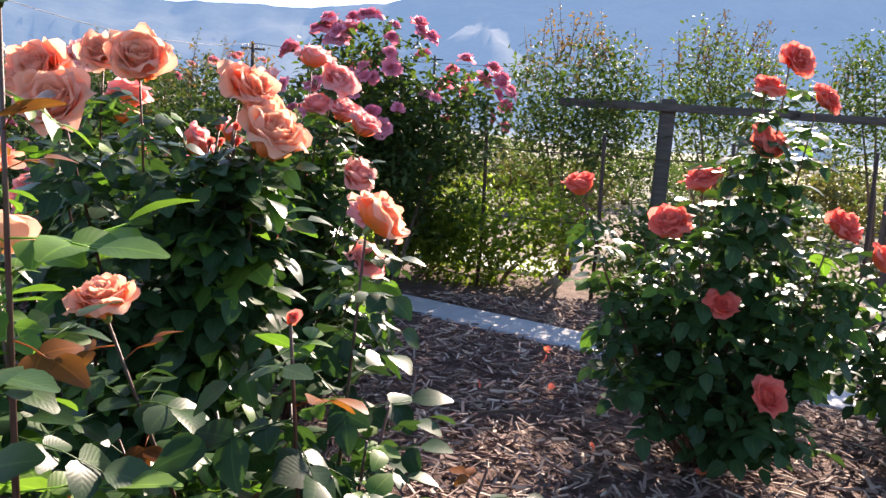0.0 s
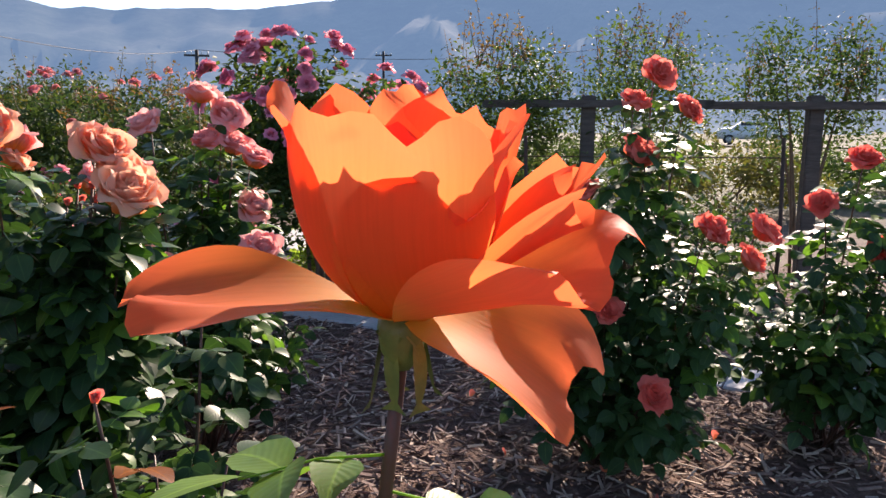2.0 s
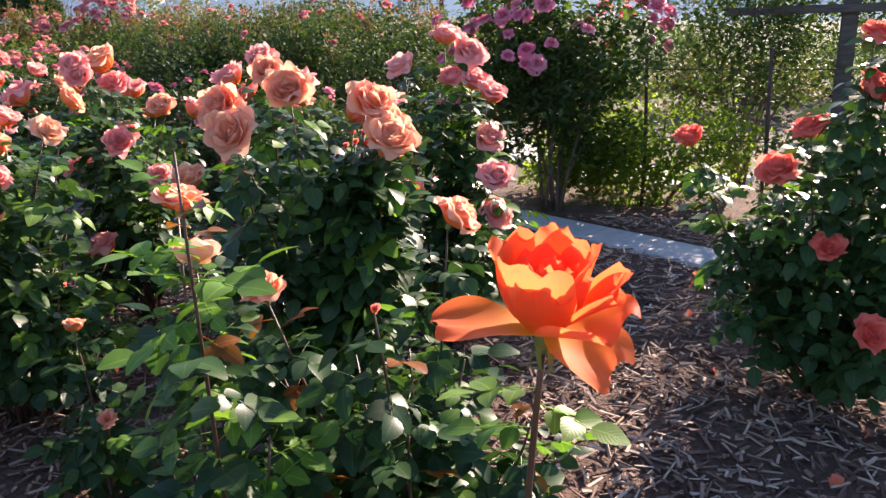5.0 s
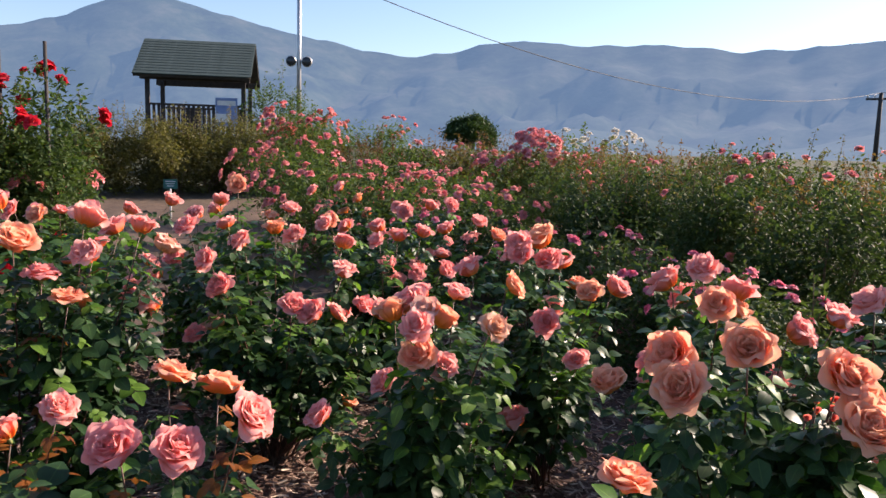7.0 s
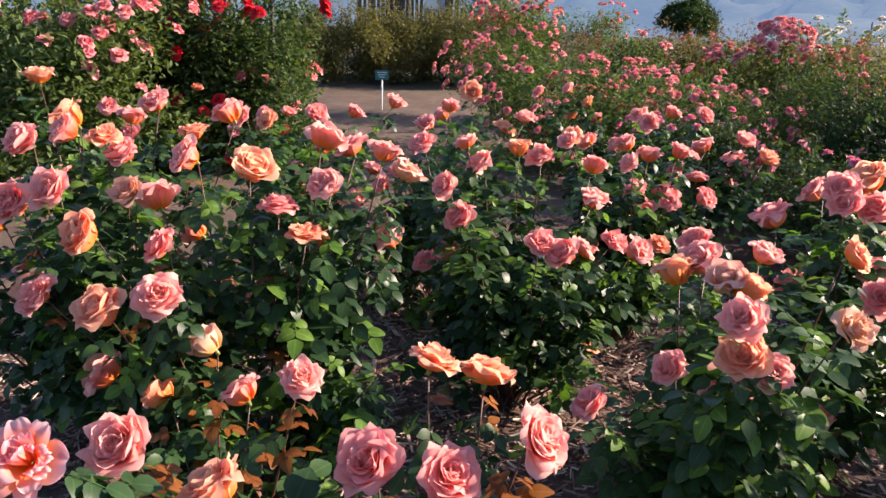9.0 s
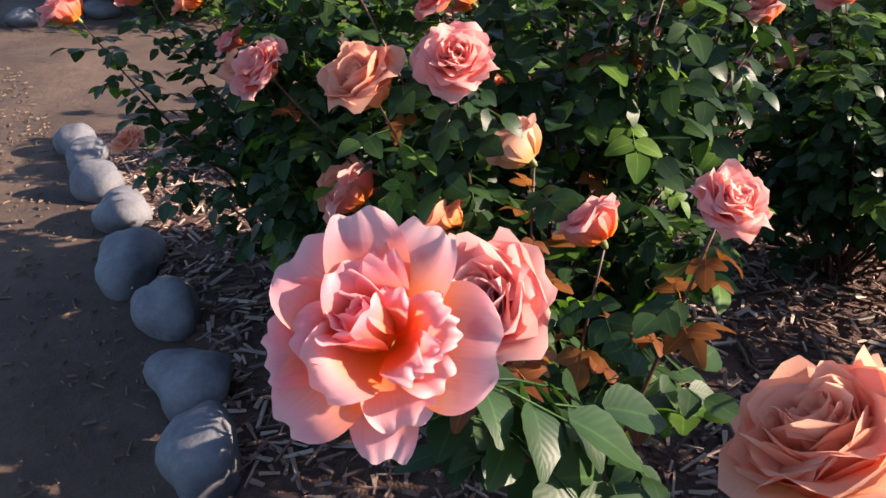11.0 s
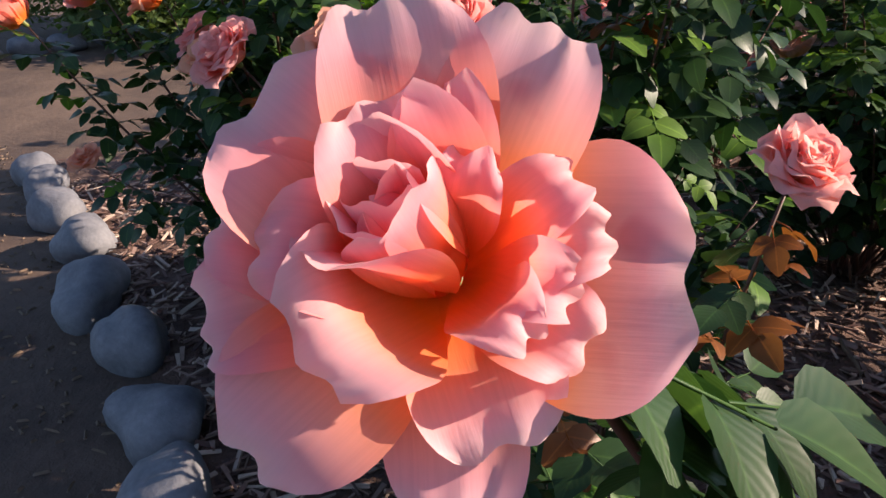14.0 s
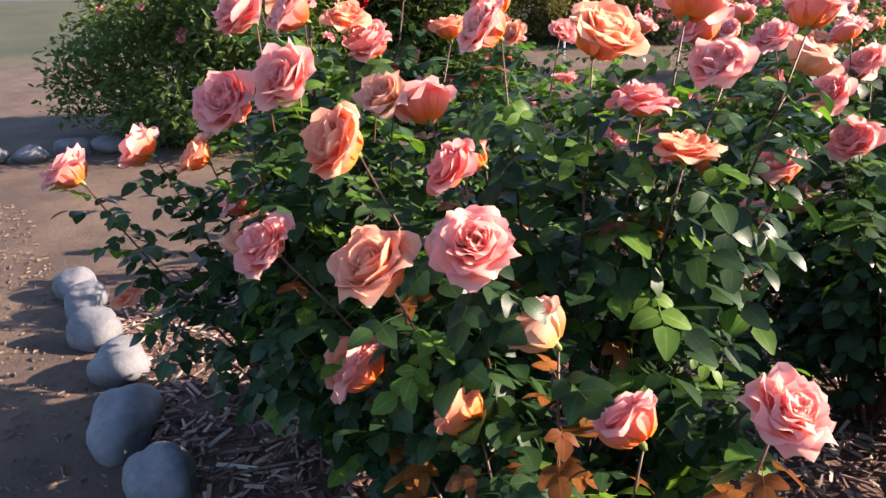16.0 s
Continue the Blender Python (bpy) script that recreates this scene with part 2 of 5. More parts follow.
def mountain_material(name, haze_glow, share):
    """A far wooded slope; the haze of a kilometre or two of bright morning air is mixed in as emission."""
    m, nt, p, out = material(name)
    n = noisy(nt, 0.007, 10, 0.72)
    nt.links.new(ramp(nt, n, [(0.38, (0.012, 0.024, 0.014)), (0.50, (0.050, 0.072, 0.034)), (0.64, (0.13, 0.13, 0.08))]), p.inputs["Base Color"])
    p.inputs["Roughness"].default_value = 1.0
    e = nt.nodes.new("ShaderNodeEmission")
    e.inputs[0].default_value, e.inputs[1].default_value = (*haze_glow, 1), 1.0
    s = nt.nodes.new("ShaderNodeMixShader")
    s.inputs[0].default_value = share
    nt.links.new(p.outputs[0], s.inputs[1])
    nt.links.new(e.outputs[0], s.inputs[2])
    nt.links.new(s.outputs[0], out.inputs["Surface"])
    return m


# The blue emission is painted haze over the slopes' own greens.
HILL = mountain_material("far mountain, haze mixed in", (0.100, 0.160, 0.255), 0.60)
FOOTHILL = mountain_material("far foothill, haze mixed in", (0.115, 0.170, 0.245), 0.66)


# ---- mesh helpers ----
def mesh(name, verts, faces, mat, attrs=None, smooth=True):
    me = bpy.data.meshes.new(name)
    me.from_pydata([tuple(v) for v in verts], [], [tuple(f) for f in faces])
    if attrs:
        for key, values in attrs.items():
            a = me.attributes.new(key, "FLOAT", "POINT")
            a.data.foreach_set("value", np.asarray(values, dtype=np.float32))
    if smooth:
        me.polygons.foreach_set("use_smooth", [True] * len(me.polygons))
    me.materials.append(mat)
    me.update()
    return me


def put(name, me, parent=None, m=None, label=""):
    """Links a mesh as one object; under a parent, m is its pose in the parent's own space."""
    ob = new(name, me)
    if parent is not None:
        ob.parent = parent
    if m is not None:
        ob.matrix_basis = m
    return tagged(ob, label)


def part(name, bm, mat, parent, label="", smooth=False):
    me = bpy.data.meshes.new(name)
    bm.to_mesh(me)
    bm.free()
    me.materials.append(mat)
    if smooth:
        me.polygons.foreach_set("use_smooth", [True] * len(me.polygons))
    return put(name, me, parent, None, label)


def thing(name, x, y, z, label, category, group="", kind="", rz=0.0):
    ob = new(name)
    ob.empty_display_size = 0.1
    ob.matrix_basis = pose(x, y, z, 0, 0, rz)
    return tagged(ob, label, category, group, kind)


def box(bm, cx, cy, cz, sx, sy, sz, bevel=0.0, m=None):
    made = bmesh.ops.create_cube(bm, size=1.0)["verts"]
    bmesh.ops.scale(bm, vec=(sx, sy, sz), verts=made)
    if bevel:
        edges = list({e for v in made for e in v.link_edges})
        made = list({v for f in bmesh.ops.bevel(bm, geom=edges, offset=bevel, segments=2, affect="EDGES")["faces"] for v in f.verts} | {v for v in made if v.is_valid})
    bmesh.ops.translate(bm, vec=(cx, cy, cz), verts=made)
    if m is not None:
        bmesh.ops.transform(bm, matrix=m, verts=made)
    return made


def tube_arrays(points, radii, sides=6):
    """A tapered tube along points, closed at both ends."""
    verts, faces = [], []
    up = Vector((0.31, 0.22, 0.92))
    n = len(points)
    for i, q in enumerate(points):
        q = Vector(q)
        d = (Vector(points[min(i + 1, n - 1)]) - Vector(points[max(i - 1, 0)])).normalized()
        a = d.cross(up)
        if a.length < 0.1:
            a = d.cross(Vector((1, 0, 0)))
        a.normalize()
        b = d.cross(a)
        for k in range(sides):
            w = 2 * math.pi * k / sides
            verts.append(q + (a * math.cos(w) + b * math.sin(w)) * radii[i])
    for i in range(n - 1):
        for k in range(sides):
            k2 = (k + 1) % sides
            faces.append((i * sides + k, i * sides + k2, (i + 1) * sides + k2, (i + 1) * sides + k))
    faces.append(tuple(range(sides - 1, -1, -1)))
    faces.append(tuple((n - 1) * sides + k for k in range(sides)))
    return verts, faces


def tube(name, points, radii, mat, parent=None, sides=6, label=""):
    v, f = tube_arrays(points, radii, sides)
    return put(name, mesh(name, v, f, mat), parent, None, label)


def smoothstep(a, b, x):
    t = min(1.0, max(0.0, (x - a) / (b - a)))
    return t * t * (3 - 2 * t)


def ground_z(x, y):
    """The garden is level by the path, climbs to the west and drops to a valley far off."""
    s = -0.85 * x + 0.52 * y - 4.0
    z = -0.15 + (0.0026 * min(s, 26.0) ** 2 if s > 0 else 0.0)
    f = smoothstep(45, 160, math.hypot(x, y))
    return z * (1 - f) - 7.0 * f


# ---- petals, blooms and leaves ----
def rose_mesh(name, mat, petals=24, nu=5, nv=5, openness=1.0, seed=0, rough=0.05, cup=1.0, apart=False):
    """A double rose about 1 across, its base at the origin, opening upwards."""
    rng = random.Random(seed)
    verts, faces, along, across, bounds = [], [], [], [], []
    for k in range(petals):
        bounds.append((len(verts), len(faces)))
        t = k / (petals - 1)
        length = (0.34 + 0.24 * t) * rng.uniform(0.92, 1.08)
        a0 = radians(12 + 66 * t * openness)
        a1 = radians(-16 + (62 * t + 8 * t * t) * openness) + rng.uniform(-0.12, 0.12)
        curl = radians(15 + 75 * t) * rng.uniform(0.5, 1.3)
        radius = (0.10 + 0.36 * t) * cup
        width = (0.23 + 0.24 * t) * rng.uniform(0.9, 1.1)
        theta = k * 2.39996 + rng.uniform(-0.25, 0.25)
        phase, amount = rng.uniform(0, 6.28), rough * rng.uniform(0.6, 1.5) * (0.4 + t)
        notch, skew = rng.uniform(-0.02, 0.06), rng.uniform(-0.5, 0.5)
        ct, st = math.cos(theta), math.sin(theta)
        first = len(verts)
        r, h = 0.015 + 0.05 * t, 0.10 * (1 - t)
        for j in range(nv):
            v = j / (nv - 1)
            if j:
                a = a0 + (a1 - a0) * v + curl * max(0.0, (v - 0.62) / 0.38) ** 2
                r += math.sin(a) * length / (nv - 1)
                h += math.cos(a) * length / (nv - 1)
            w = width * (0.28 + 0.72 * math.sin(min(1, v / 0.68) * math.pi / 2)) * (1.0 if v < 0.68 else math.cos((v - 0.68) / 0.32 * 1.02))
            for i in range(nu):
                u = 2 * i / (nu - 1) - 1
                s = u * w
                rad = r - radius * (1 - math.cos(s / radius))
                tan = radius * math.sin(s / radius)
                z = h + amount * math.sin(3.1 * u + phase + 2 * v) * v * v - notch * v ** 3 * (1 - abs(u)) + 0.04 * skew * u * v
                rad += amount * 0.7 * math.sin(4.3 * u + 1.7 * phase) * v * v
                verts.append((ct * rad - st * tan, st * rad + ct * tan, z))
                along.append(v)
                across.append(abs(u) * w / 0.4)
        for j in range(nv - 1):
            for i in range(nu - 1):
                q = first + j * nu + i
                faces.append((q, q + 1, q + nu + 1, q + nu))
    arr = np.array(verts)
    size = 1.0 / (2 * np.percentile(np.hypot(arr[:, 0], arr[:, 1]), 97))
    if not apart:
        return mesh(name, arr * size, faces, mat, {"along": along, "across": across})
    bounds.append((len(verts), len(faces)))
    return [mesh(name, arr[a:c] * size, [tuple(i - a for i in f) for f in faces[b:d]], mat, {"along": along[a:c], "across": across[a:c]}) for (a, b), (c, d) in zip(bounds, bounds[1:])]


def leaflet(verts, faces, along, across, m, length, width, rows, fold=0.25, curl=0.25, teeth=0.0):
    first = len(verts)
    for j in range(rows + 1):
        v = j / rows
        w = width * math.sin(math.pi * v ** 0.8) ** 0.75 if 0 < v < 1 else 0.004
        w *= 1 + teeth * (j % 2)
        z = -curl * length * v * v
        for u in (-1, 0, 1):
            verts.append(m @ Vector((length * v - abs(u) * teeth * 0.02, u * w, z + abs(u) * w * fold)))
            along.append(v)
            across.append(abs(u))
    for j in range(rows):
        for i in range(2):
            q = first + j * 3 + i
            faces.append((q, q + 1, q + 4, q + 3))


def leaf_mesh(name, mat, leaflets=5, rows=5, size=1.0, seed=0):
    """A compound rose leaf along +X from its stalk: pairs of leaflets and one at the tip. About 0.13 m."""
    rng = random.Random(seed)
    verts, faces, along, across = [], [], [], []
    reach = (0.10 if leaflets == 5 else 0.07) * size
    v, f = tube_arrays([(0, 0, 0), (reach * 0.5, 0, 0.004), (reach, 0, -0.002)], [0.0014, 0.0011, 0.0008], 3)
    verts += v
    faces += f
    along += [0.5] * len(v)
    across += [0.0] * len(v)
    spots = [(1.0, 0, 1.15)] + [(q, s, k) for q, k in ((0.72, 1.0), (0.34, 0.8))[: (leaflets - 1) // 2] for s in (-1, 1)]
    for q, s, k in spots:
        length = 0.052 * size * k * rng.uniform(0.88, 1.1)
        m = pose(reach * q, 0, 0, rng.uniform(-22, 22) + 12 * s, rng.uniform(-8, 22), s * rng.uniform(52, 72) + (rng.uniform(-12, 12) if not s else 0))
        leaflet(verts, faces, along, across, m, length, length * rng.uniform(0.35, 0.41), rows, rng.uniform(0.05, 0.28), rng.uniform(0.1, 0.4), 0.07)
    return mesh(name, verts, faces, mat, {"along": along, "across": across})


LEAVES = [leaf_mesh("leaf", LEAF, 5, 10, 1.0 + 0.1 * (i % 3), i) for i in range(5)]
YOUNGS = [leaf_mesh("young_leaf", YOUNG, 5, 7, 1.0, 40 + i) for i in range(3)]
BRONZES = [leaf_mesh("bronze_leaf", BRONZE, 3, 6, 0.8, 60 + i) for i in range(2)]
LEAVES_FAR = [leaf_mesh("leaf", LEAF, 5, 4, 1.1, 80 + i) for i in range(3)]
YOUNGS_FAR = [leaf_mesh("leaf", YOUNG, 5, 4, 1.1, 85 + i) for i in range(2)]


def rose_set(mat, seed, petals=34, nu=7, nv=8):
    return [rose_mesh("bloom", mat, petals, nu, nv, o, seed + i, 0.055, c) for i, (o, c) in enumerate(((0.78, 0.92), (0.66, 0.86), (0.90, 1.0), (0.56, 0.82)))]


PINKS, PEACHES, CORALS, FADEDS = rose_set(PINK, 10), rose_set(PEACH, 20), rose_set(CORAL, 30), rose_set(FADED, 50, 14)


def small_set(mat, seed):
    return [rose_mesh("bloom", mat, 18, 4, 4, 0.9 + 0.15 * i, seed + i, 0.06) for i in range(2)]


MAGENTAS, ROSES, REDS, WHITES = small_set(MAGENTA, 70), small_set(ROSE, 73), small_set(RED, 76), small_set(WHITE, 79)
BUD = rose_mesh("bud", CORAL, 9, 3, 4, 0.25, 91, 0.02, 0.7)
GREENBUD = rose_mesh("bud", SEPAL, 6, 3, 4, 0.15, 92, 0.02, 0.6)


def aim(place, axis, size, spin, stretch=1.0):
    q = Vector(axis).normalized().to_track_quat("Z", "Y")
    return Matrix.LocRotScale(place, q @ Euler((0, 0, spin)).to_quaternion(), (size, size, size * stretch))


def bezier(a, b, c, n):
    return [a.lerp(b, k / n).lerp(b.lerp(c, k / n), k / n) for k in range(n + 1)]


CALYX_V, CALYX_F = tube_arrays([(0, 0, -0.012), (0, 0, -0.006), (0, 0, 0.0), (0, 0, 0.006)], [0.003, 0.006, 0.0065, 0.010], 7)
CALYX = mesh("calyx", CALYX_V, CALYX_F, SEPAL)


def rose_bush(label, x, y, blooms, kinds, seed, height=0.85, radius=0.33, extra=10, step=0.021, size=0.108, near=False, share_young=0.12, bronze=0.04, group="hybrid tea roses of the bed", low=0.4, faded=0.02, tilt=0.55, more=0, buds=()):
    """A hybrid tea bush: canes from one root, a bloom on each flowering cane, compound leaves up the canes."""
    rng = random.Random(seed)
    z0 = ground_z(x, y)
    bush = thing("rose_bush", x, y, z0, label, "rose bush", group)
    ends = [(Vector((bx - x, by - y, bz - z0)), True) for bx, by, bz in blooms]
    for bx, by, bz, bud in buds:
        ends.append((Vector((bx - x, by - y, bz - z0)), bud))
    for k in range(more):
        w, r = rng.uniform(0, 6.283), radius * math.sqrt(rng.uniform(0.1, 1.2))
        ends.append((Vector((r * math.cos(w), r * math.sin(w), (height + 0.14) * rng.uniform(0.8, 1.02) * (1 - 0.3 * (r / radius) ** 2))), True))
    for k in range(extra):
        w, r = rng.uniform(0, 6.283), radius * math.sqrt(rng.uniform(0.05, 1.0))
        ends.append((Vector((r * math.cos(w), r * math.sin(w), height * rng.uniform(0.45, 0.95) * (1 - 0.35 * (r / radius) ** 2))), False))
    clouds = {False: ([], [], [], []), True: ([], [], [], [])}
    budget = 300
    for k, (end, flower) in enumerate(ends):
        root = Vector((rng.uniform(-0.05, 0.05), rng.uniform(-0.05, 0.05), 0.0))
        knee = Vector((end.x * rng.uniform(0.35, 0.75), end.y * rng.uniform(0.35, 0.75), end.z * rng.uniform(0.45, 0.62)))
        out = Vector((end.x, end.y, 0))
        out = out.normalized() if out.length > 0.02 else Vector((0, -1, 0))
        axis = Vector((0, 0, 0.8)) + out * tilt * rng.uniform(0.3, 1.6) + Vector((rng.uniform(-0.35, 0.55), rng.uniform(-0.9, 0.2), 0))
        axis.normalize()
        tip = end - axis * 0.036 if flower else end
        pts = bezier(root, knee, tip, 7)
        tube("cane", pts, [0.0062 - 0.0042 * i / 7 for i in range(8)], CANE, bush, 5)
        if flower in ("red", "green"):
            put("bud", BUD if flower == "red" else GREENBUD, bush, aim(tip - axis * 0.004, axis, 0.017, 0, 1.7))
        elif flower:
            roll = rng.random()
            pick = FADEDS if roll < faded else kinds[rng.randrange(len(kinds))]
            d = size * rng.uniform(0.86, 1.16)
            put("bloom", rng.choice(pick), bush, aim(end - axis * 0.028, axis, d, rng.uniform(0, 6.28), rng.uniform(0.9, 1.15)))
            put("calyx", CALYX, bush, aim(end - axis * 0.030, axis, 1.0, 0))
        span = sum((pts[i + 1] - pts[i]).length for i in range(7))
        n = max(2, int(span * (1 - low) / step))
        for i in range(n):
            f = low + (0.96 - low) * (i + rng.random()) / n
            q = min(int(f * 7), 6)
            base = pts[q].lerp(pts[q + 1], f * 7 - q)
            w = (k * 7 + i) * 2.39996 + rng.uniform(-0.6, 0.6)
            m = Matrix.Translation(base) @ pose(0, 0, 0, rng.uniform(-30, 30), rng.uniform(-30, 35), math.degrees(w))
            s = rng.uniform(0.72, 1.12) * (0.75 if f > 0.85 else 1.0)
            m = m @ Matrix.Scale(s, 4)
            roll = rng.random()
            top = f > 0.72
            if near and budget > 0:
                budget -= 1
                me = rng.choice(BRONZES) if roll < bronze * (3 if top else 0.6) else rng.choice(YOUNGS) if roll < share_young * (2.2 if top else 0.6) + bronze else rng.choice(LEAVES)
                put("leaf", me, bush, m)
            else:
                fresh = roll < share_young * (2.2 if top else 0.6)
                src = (YOUNGS_FAR if fresh else LEAVES_FAR)[rng.randrange(2)]
                fv, ff, fa, fc = clouds[fresh]
                first = len(fv)
                fv += [m @ v.co for v in src.vertices]
                ff += [tuple(first + a for a in p.vertices) for p in src.polygons]
                fa += [d.value for d in src.attributes["along"].data]
                fc += [d.value for d in src.attributes["across"].data]
    for fresh, (fv, ff, fa, fc) in clouds.items():
        if fv:
            tagged(put("young_foliage" if fresh else "foliage", mesh("foliage", fv, ff, YOUNG if fresh else LEAF, {"along": fa, "across": fc}), bush), kind="stuff")
    return bush


# leaf template for shrubs: a folded blade along +X
BLADE = np.array([(0, 0, 0), (0.45, -0.24, 0.06), (0.5, 0, 0.0), (0.45, 0.24, 0.06), (1, 0, -0.10)])
BLADE_F = ((0, 1, 2), (0, 2, 3), (1, 4, 2), (2, 4, 3))


def leaf_cloud(name, points, sizes, mat, rng, flat=0.5):
    """Many small blades, one at each point, each turned its own way."""
    n = len(points)
    az, el, ro = rng.uniform(0, 2 * np.pi, n), rng.normal(0.15, 0.55, n), rng.normal(0, flat, n)
    x = np.stack([np.cos(az) * np.cos(el), np.sin(az) * np.cos(el), np.sin(el)], 1)
    side = np.stack([-np.sin(az), np.cos(az), np.zeros(n)], 1)
    up = np.cross(x, side)
    y = side * np.cos(ro)[:, None] + up * np.sin(ro)[:, None]
    z = np.cross(x, y)
    v = points[:, None, :] + sizes[:, None, None] * (BLADE[None, :, 0:1] * x[:, None] + BLADE[None, :, 1:2] * y[:, None] + BLADE[None, :, 2:3] * z[:, None])
    faces = (np.array(BLADE_F)[None] + 5 * np.arange(n)[:, None, None]).reshape(-1, 3)
    return mesh(name, v.reshape(-1, 3), faces.tolist(), mat, {"along": np.tile([0, .45, .5, .45, 1], n), "across": np.tile([0, 1, 0, 1, 0.3], n)}, False)


def shrub(label, x, y, rx, ry, h, mat, seed, leaves=2600, leaf=0.045, blooms=0, kinds=None, bloom=0.08, shoots=0, shoot=0.35, foot=0.05, group="", category="shrub", name="shrub", lobes=20, top_blooms=0.35, bare=0.0, tips=None):
    """A loose shrub: stems, lobes of small leaves with gaps, thin shoots over the top, blooms over its outside."""
    rng, rnd = np.random.default_rng(seed), random.Random(seed)
    z0 = ground_z(x, y)
    leaves, leaf = int(leaves * 2.7), leaf * 1.3
    root = thing(name, x, y, z0, label, category, group)
    centres = []
    for k in range(lobes):
        w, q, e = rnd.uniform(0, 6.283), math.sqrt(rnd.uniform(0.05, 0.8)), rnd.uniform(foot + 0.05, 0.86)
        taper = math.sqrt(max(0.12, 1 - max(0, (e - 0.45) / 0.6) ** 2))
        centres.append((rx * q * taper * math.cos(w), ry * q * taper * math.sin(w), h * e))
    c = np.array(centres)
    pick = rng.integers(0, lobes, leaves)
    d = rng.normal(0, 1, (leaves, 3))
    d /= np.linalg.norm(d, axis=1)[:, None]
    d *= (rng.uniform(0.25, 1.0, leaves) ** 0.6)[:, None] * rng.uniform(0.8, 1.2, (leaves, 1))
    lobe_r = np.array((rx * 0.46, ry * 0.46, h * 0.23))
    pts = c[pick] + d * lobe_r
    pts[:, 2] = np.maximum(pts[:, 2], h * bare + 0.02 + rng.uniform(0, 0.06, leaves))
    for k in range(min(lobes, 9)):
        end = Vector(centres[k])
        tube("stem", bezier(Vector((rnd.uniform(-.08, .08) * rx, rnd.uniform(-.08, .08) * ry, 0)), Vector((end.x * 0.4, end.y * 0.4, end.z * 0.6)), end, 4), [0.014, 0.012, 0.010, 0.007, 0.004], TWIG, root, 5)
    extra, shoot_v, shoot_f = [], [], []
    for k in range(shoots):
        w, q = rnd.uniform(0, 6.283), math.sqrt(rnd.random()) * 0.85
        a = Vector((rx * q * math.cos(w), ry * q * math.sin(w), h * (0.92 - 0.3 * q * q)))
        b = a + Vector((rnd.uniform(-.12, .12), rnd.uniform(-.12, .12), shoot * rnd.uniform(0.4, 1.2)))
        sv, sf = tube_arrays([a, a.lerp(b, 0.5) + Vector((rnd.uniform(-.02, .02), 0, 0)), b], [0.004, 0.003, 0.0015], 4)
        shoot_f += [tuple(len(shoot_v) + i for i in f) for f in sf]
        shoot_v += sv
        for i in range(26):
            p = a.lerp(b, rnd.uniform(0, 1.0))
            extra.append((p.x + rnd.gauss(0, 0.02), p.y + rnd.gauss(0, 0.02), p.z))
    if extra and tips:
        tagged(put("tip_foliage", leaf_cloud("tip_foliage", np.array(extra), leaf * rng.uniform(0.45, 1.0, len(extra)), tips, rng), root), kind="stuff")
        tagged(put("brushwood", mesh("brushwood", shoot_v, shoot_f, TWIG), root), kind="stuff")
    elif extra:
        tagged(put("brushwood", mesh("brushwood", shoot_v, shoot_f, TWIG), root), kind="stuff")
        pts = np.vstack([pts, np.array(extra)])
    sizes = leaf * rng.uniform(0.6, 1.3, len(pts))
    tagged(put("foliage", leaf_cloud("foliage", pts, sizes, mat, rng), root), kind="stuff")
    for k in range(blooms):
        best = -1.0
        for trial in range(7):
            src = c[rnd.randrange(lobes)]
            w, e = rnd.uniform(0, 6.283), rnd.uniform(-0.25, 1.0) if rnd.random() > top_blooms else rnd.uniform(0.5, 1.0)
            ce = math.sqrt(max(0, 1 - e * e))
            d = Vector((math.cos(w) * ce, math.sin(w) * ce, e))
            q = Vector(src) + Vector((d.x * lobe_r[0], d.y * lobe_r[1], d.z * lobe_r[2])) * 1.12
            far = (q.x / rx) ** 2 + (q.y / ry) ** 2 + max(0, q.z / h - 0.3) ** 2 * 2.2
            if far > best:
                best, p, n = far, q, d
        if p.z < 0.15:
            continue
        put("bloom", rnd.choice(kinds), root, aim(p, n + Vector((0, 0, 0.4)), bloom * rnd.uniform(0.7, 1.25), w))
    return root


# ---- ground, beds, edging ----
def ground():
    verts, faces = [(-2, 2, ground_z(-2, 2))], []
    radii = [0.4 * 1.17 ** k for k in range(60)]
    seg = 72
    for r in radii:
        for k in range(seg):
            w = 2 * math.pi * k / seg
            x, y = -2 + r * math.cos(w), 2 + r * math.sin(w)
            verts.append((x, y, ground_z(x, y) + 0.012 * noise.noise((x * 0.9, y * 0.9, 0)) * min(1, r / 3)))
    for k in range(seg):
        faces.append((0, 1 + k, 1 + (k + 1) % seg))
    for j in range(len(radii) - 1):
        for k in range(seg):
            a, b = 1 + j * seg + k, 1 + j * seg + (k + 1) % seg
            faces.append((a, a + seg, b + seg, b))
    tagged(put("ground", mesh("ground", verts, faces, SOIL)), "packed brown earth of the garden and its paths", "ground", "", "structure")


ground()

EDGE = [(-9.0, -1.1), (-5.4, -0.38), (-4.75, -0.25), (-4.38, -0.17), (-3.93, -0.15), (-3.55, -0.07), (-3.17, -0.03), (-2.88, -0.03), (-1.2, -0.14), (0.5, -0.7), (5.0, -1.6)]
KERB = [(-1.6, 5.75), (-0.57, 4.87), (0.34, 4.24), (0.77, 3.93), (1.03, 3.73), (1.96, 3.08), (2.75, 2.35), (3.6, 1.4)]


def along_line(line, x):
    for (x0, y0), (x1, y1) in zip(line, line[1:]):
        if x0 <= x <= x1:
            return y0 + (y1 - y0) * (x - x0) / (x1 - x0)
    return line[0][1] if x < line[0][0] else line[-1][1]


